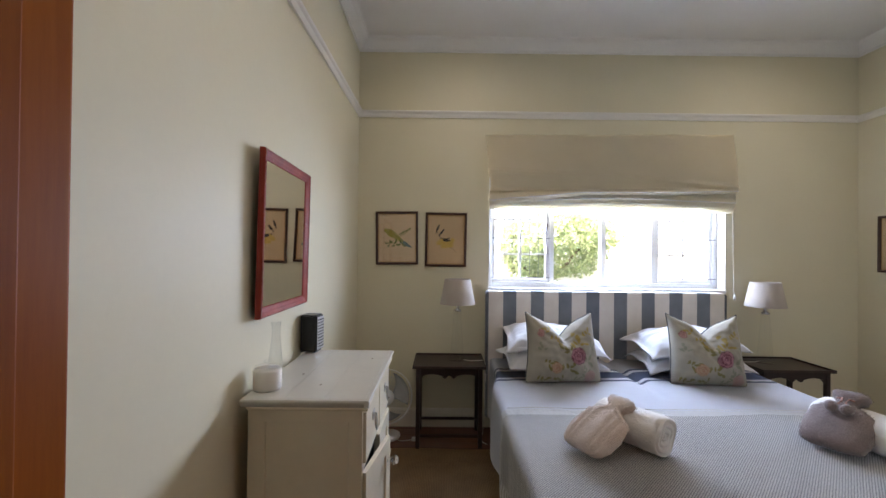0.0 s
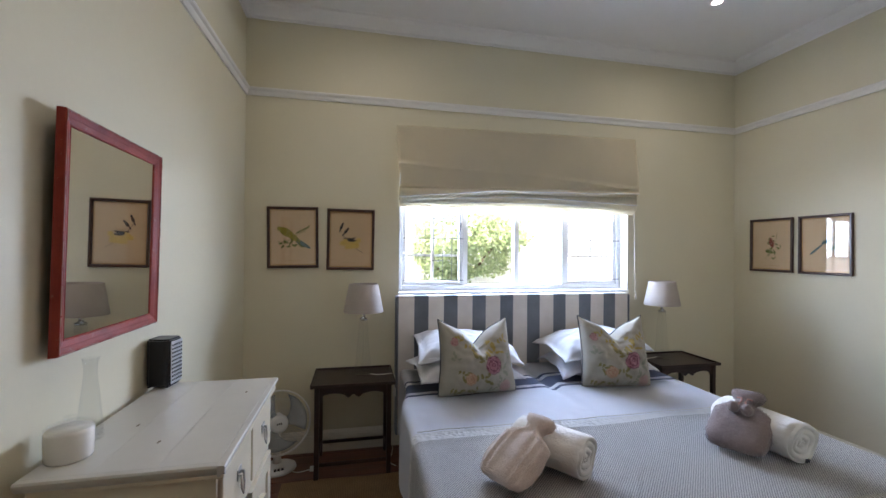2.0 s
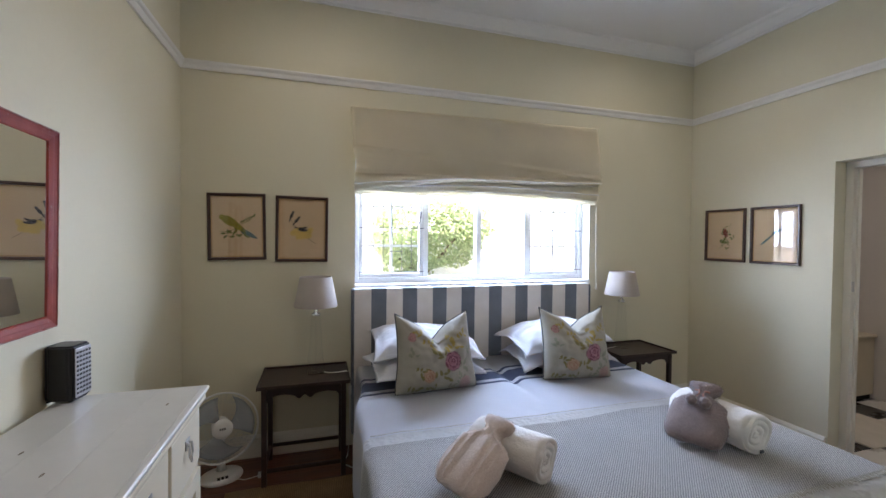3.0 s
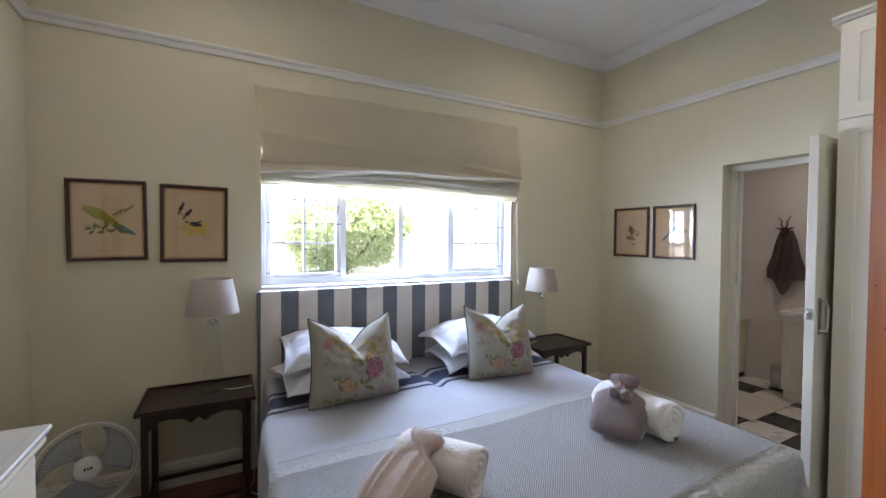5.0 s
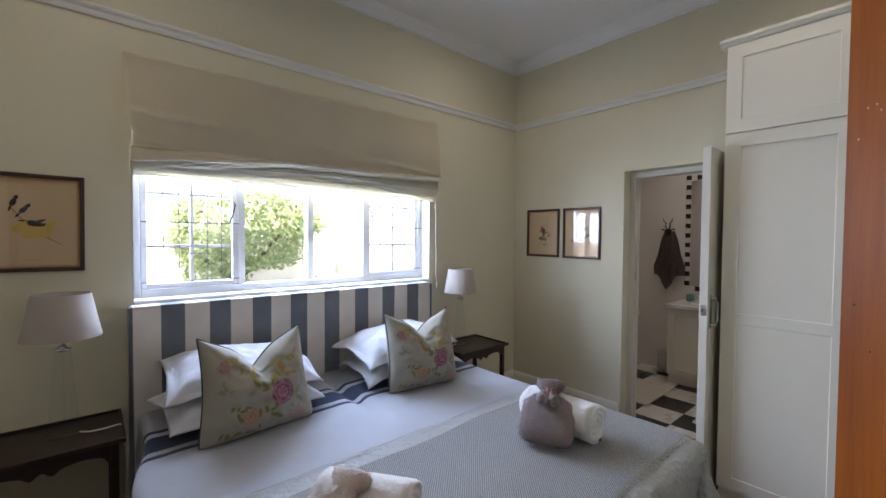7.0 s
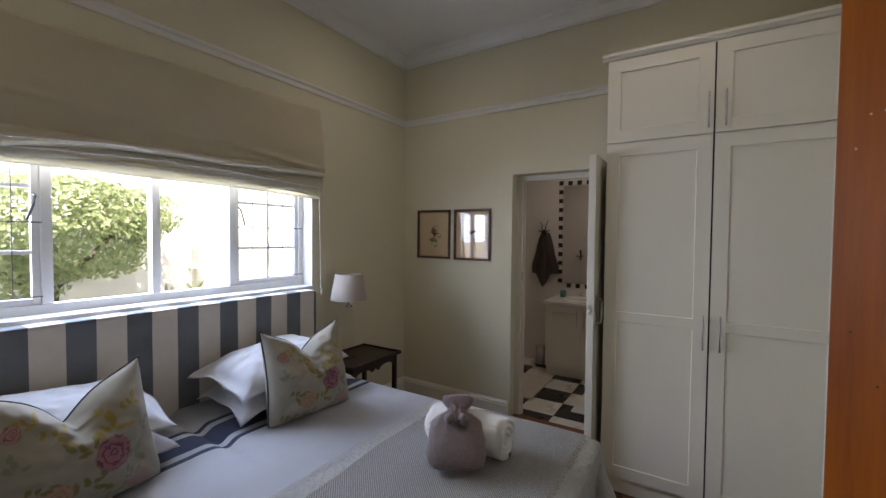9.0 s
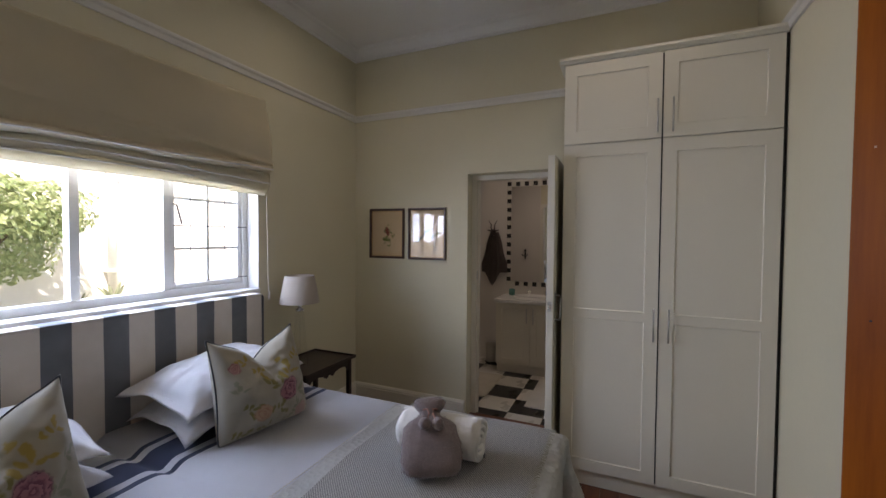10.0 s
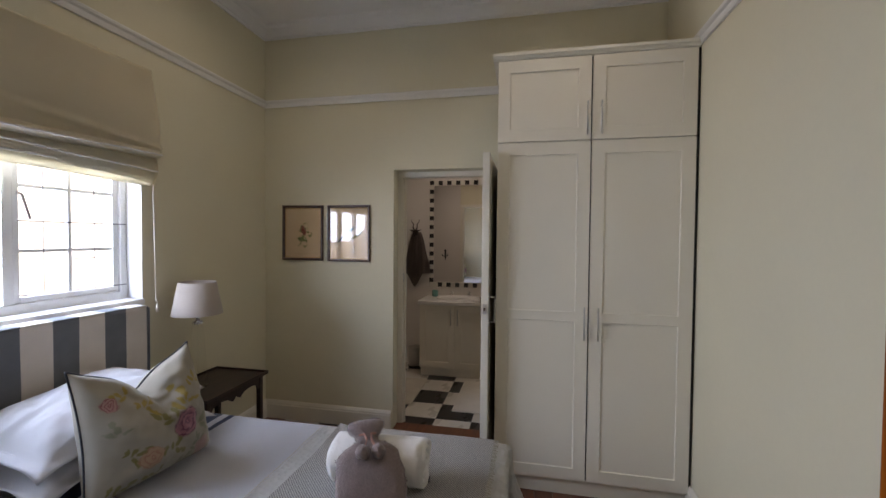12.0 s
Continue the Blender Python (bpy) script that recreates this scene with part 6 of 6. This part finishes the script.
def bottle(m, material, ribs, label, ties):
    """A plush-covered hot water bottle lying in x and z, neck up, thickness in y."""
    t = thing("hot_water_bottle", (0, 0, 0), label, "hot water bottle")
    prof = [(0.0, 0.066, 0.008), (0.009, 0.094, 0.022), (0.026, 0.109, 0.031), (0.06, 0.117, 0.037), (0.12, 0.118, 0.040), (0.19, 0.110, 0.036), (0.215, 0.085, 0.032), (0.235, 0.045, 0.030), (0.252, 0.036, 0.030), (0.262, 0.040, 0.032), (0.285, 0.062, 0.034), (0.305, 0.066, 0.030), (0.318, 0.052, 0.016), (0.320, 0.02, 0.006)]
    bm = bmesh.new()
    seg = 44
    rings = []
    for z, a, b in prof:
        row = []
        for i in range(seg):
            an = 2 * math.pi * i / seg
            c, s = math.cos(an), math.sin(an)
            ca, sa = abs(c) ** 0.65 * math.copysign(1, c), abs(s) ** 0.8 * math.copysign(1, s)
            rr = 1 + 0.03 * noise.noise(Vector((c * 3, s * 3, z * 14)))
            x = a * ca * rr
            y = b * sa * rr + (0.006 * math.sin(x * ribs) * (1 if 0.02 < z < 0.25 else 0) if ribs else 0)
            row.append(bm.verts.new((x, y, z + 0.006 * noise.noise(Vector((c, s, z * 9))))))
        rings.append(row)
    for p, q in zip(rings, rings[1:]):
        for i in range(seg):
            bm.faces.new((p[i], p[(i + 1) % seg], q[(i + 1) % seg], q[i]))
    bm.faces.new(rings[0][::-1])
    bm.faces.new(rings[-1])
    bmesh.ops.subdivide_edges(bm, edges=bm.edges[:], cuts=1, use_grid_fill=True, smooth=0.6)
    for v in bm.verts:
        v.co += Vector((noise.noise(v.co * 60), noise.noise(v.co * 60 + Vector((5, 0, 0))), noise.noise(v.co * 60 + Vector((0, 7, 0))))) * 0.003
    bm.normal_update()
    rnd = random.Random(ribs + 3)
    roots = [(v.co.copy(), v.normal.copy()) for v in bm.verts]
    cover = part("plush_cover", bm, material, t, smooth=True)
    verts, faces = [], []
    centre = Vector((0, 0, 0.15))
    for i in range(7000):
        co, no = rnd.choice(roots)
        no = no if no.dot(co - centre) > 0 else -no
        p = co + Vector((rnd.uniform(-1, 1), rnd.uniform(-1, 1), rnd.uniform(-1, 1))) * 0.004 - no * 0.001
        d = (no + Vector((rnd.uniform(-1, 1), rnd.uniform(-1, 1), rnd.uniform(-1, 1))) * 0.7).normalized()
        w = d.cross(Vector((rnd.uniform(-1, 1), rnd.uniform(-1, 1), rnd.uniform(-1, 1)))).normalized() * 0.0007
        verts += [p - w, p + w, p + d * rnd.uniform(0.003, 0.0075) * (0.55 if ribs else 1.0)]
        faces.append((3 * i, 3 * i + 1, 3 * i + 2))
    me = bpy.data.meshes.new("pile")
    me.from_pydata([tuple(v) for v in verts], [], faces)
    me.materials.append(material)
    pile = new("pile", me)
    pile.parent = cover
    tagged(pile, kind="stuff")
    if ties:
        part("ribbon", tube([(-0.030, -0.034, 0.252), (-0.012, -0.040, 0.250), (-0.006, -0.050, 0.225), (-0.014, -0.052, 0.20), (-0.020, -0.054, 0.188)], 0.004, 6), M["ribbon"], t)
        part("ribbon", tube([(0.030, -0.034, 0.252), (0.012, -0.040, 0.250), (0.010, -0.052, 0.22), (0.020, -0.054, 0.195), (0.024, -0.056, 0.186)], 0.004, 6), M["ribbon"], t)
        for x, z in ((-0.026, 0.175), (0.028, 0.172)):
            pb = bmesh.new()
            bmesh.ops.create_icosphere(pb, subdivisions=4, radius=0.024)
            for v in pb.verts:
                v.co = v.co * (1 + 0.10 * noise.noise(v.co * 130)) + Vector((x, -0.062, z))
            part("pompom", pb, material, t, "plush pompom", True)
    t.matrix_world = m
    return t


rolled_towel(pose(1.125, 2.185, BZ + 0.090, 0, 0, 36), 0.084, 0.31, 3.4, "rolled white towel on the grey throw")
towel_b = rolled_towel(pose(2.155, 2.17, BZ + 0.090, 0, 0, 4), 0.086, 0.36, 3.4, "rolled white towel on the grey throw")


part("label_tag", boxes((-0.004, 0.018, -0.186, -0.183, -0.076, -0.062)), M["piping"], towel_b, "small black woven tag")


def leaning(foot, top):
    """Lies from foot to top, its front turned to the sky."""
    f, d = Vector(foot), (Vector(top) - Vector(foot)).normalized()
    up = (Vector((0, 0, 1)) - d * d.z).normalized()
    m = Matrix((up.cross(d) * -1, up * -1, d)).transposed().to_4x4()
    m.translation = f
    return m


bottle(leaning((0.850, 2.075, BZ + 0.032), (1.105, 2.205, BZ + 0.20)), M["fur_cream"], 170, "cream plush hot water bottle leaning on a rolled towel", False)
bottle(leaning((1.935, 2.11, BZ + 0.032), (2.165, 2.235, BZ + 0.22)), M["fur_mauve"], 0, "mauve plush hot water bottle with two pompoms", True)

# ---- floorboards ----
k = 0
width = 0.108
board_me = boxes((WEST, EAST, 0.0, width - 0.0025, -0.021, 0.0), soft=0.0015, seg=1)
me = bpy.data.meshes.new("floorboard")
board_me.to_mesh(me)
board_me.free()
me.materials.append(M["board"])
y = HALL_N
while y < NORTH:
    o = new("floorboard", me)
    o.parent, o.location = floor, (0, y, -0.0006 * ((k * 7) % 3))
    y += width
    k += 1

# ---- bathroom floor tiles ----
TS = 0.305
tiles = {}
for key in ("tile_white", "tile_black"):
    b = boxes((0.0015, TS - 0.0015, 0.0015, TS - 0.0015, -0.004, 0.0015), soft=0.0012, seg=1)
    me = bpy.data.meshes.new("floor_tile")
    b.to_mesh(me)
    b.free()
    me.materials.append(M[key])
    tiles[key] = me
for i in range(-1, 5):
    for j in range(-6, 5):
        x, yy_ = 4.055 + i * TS, 2.378 + j * TS
        if x + TS > BATH_E + 0.1 or x < EAST - 0.1 or yy_ < 0.55 or yy_ + TS > NORTH + 0.1:
            continue
        o = new("floor_tile", tiles["tile_black" if (i + j) % 2 else "tile_white"])
        o.parent, o.location = bath_floor, (x, yy_, 0.0)
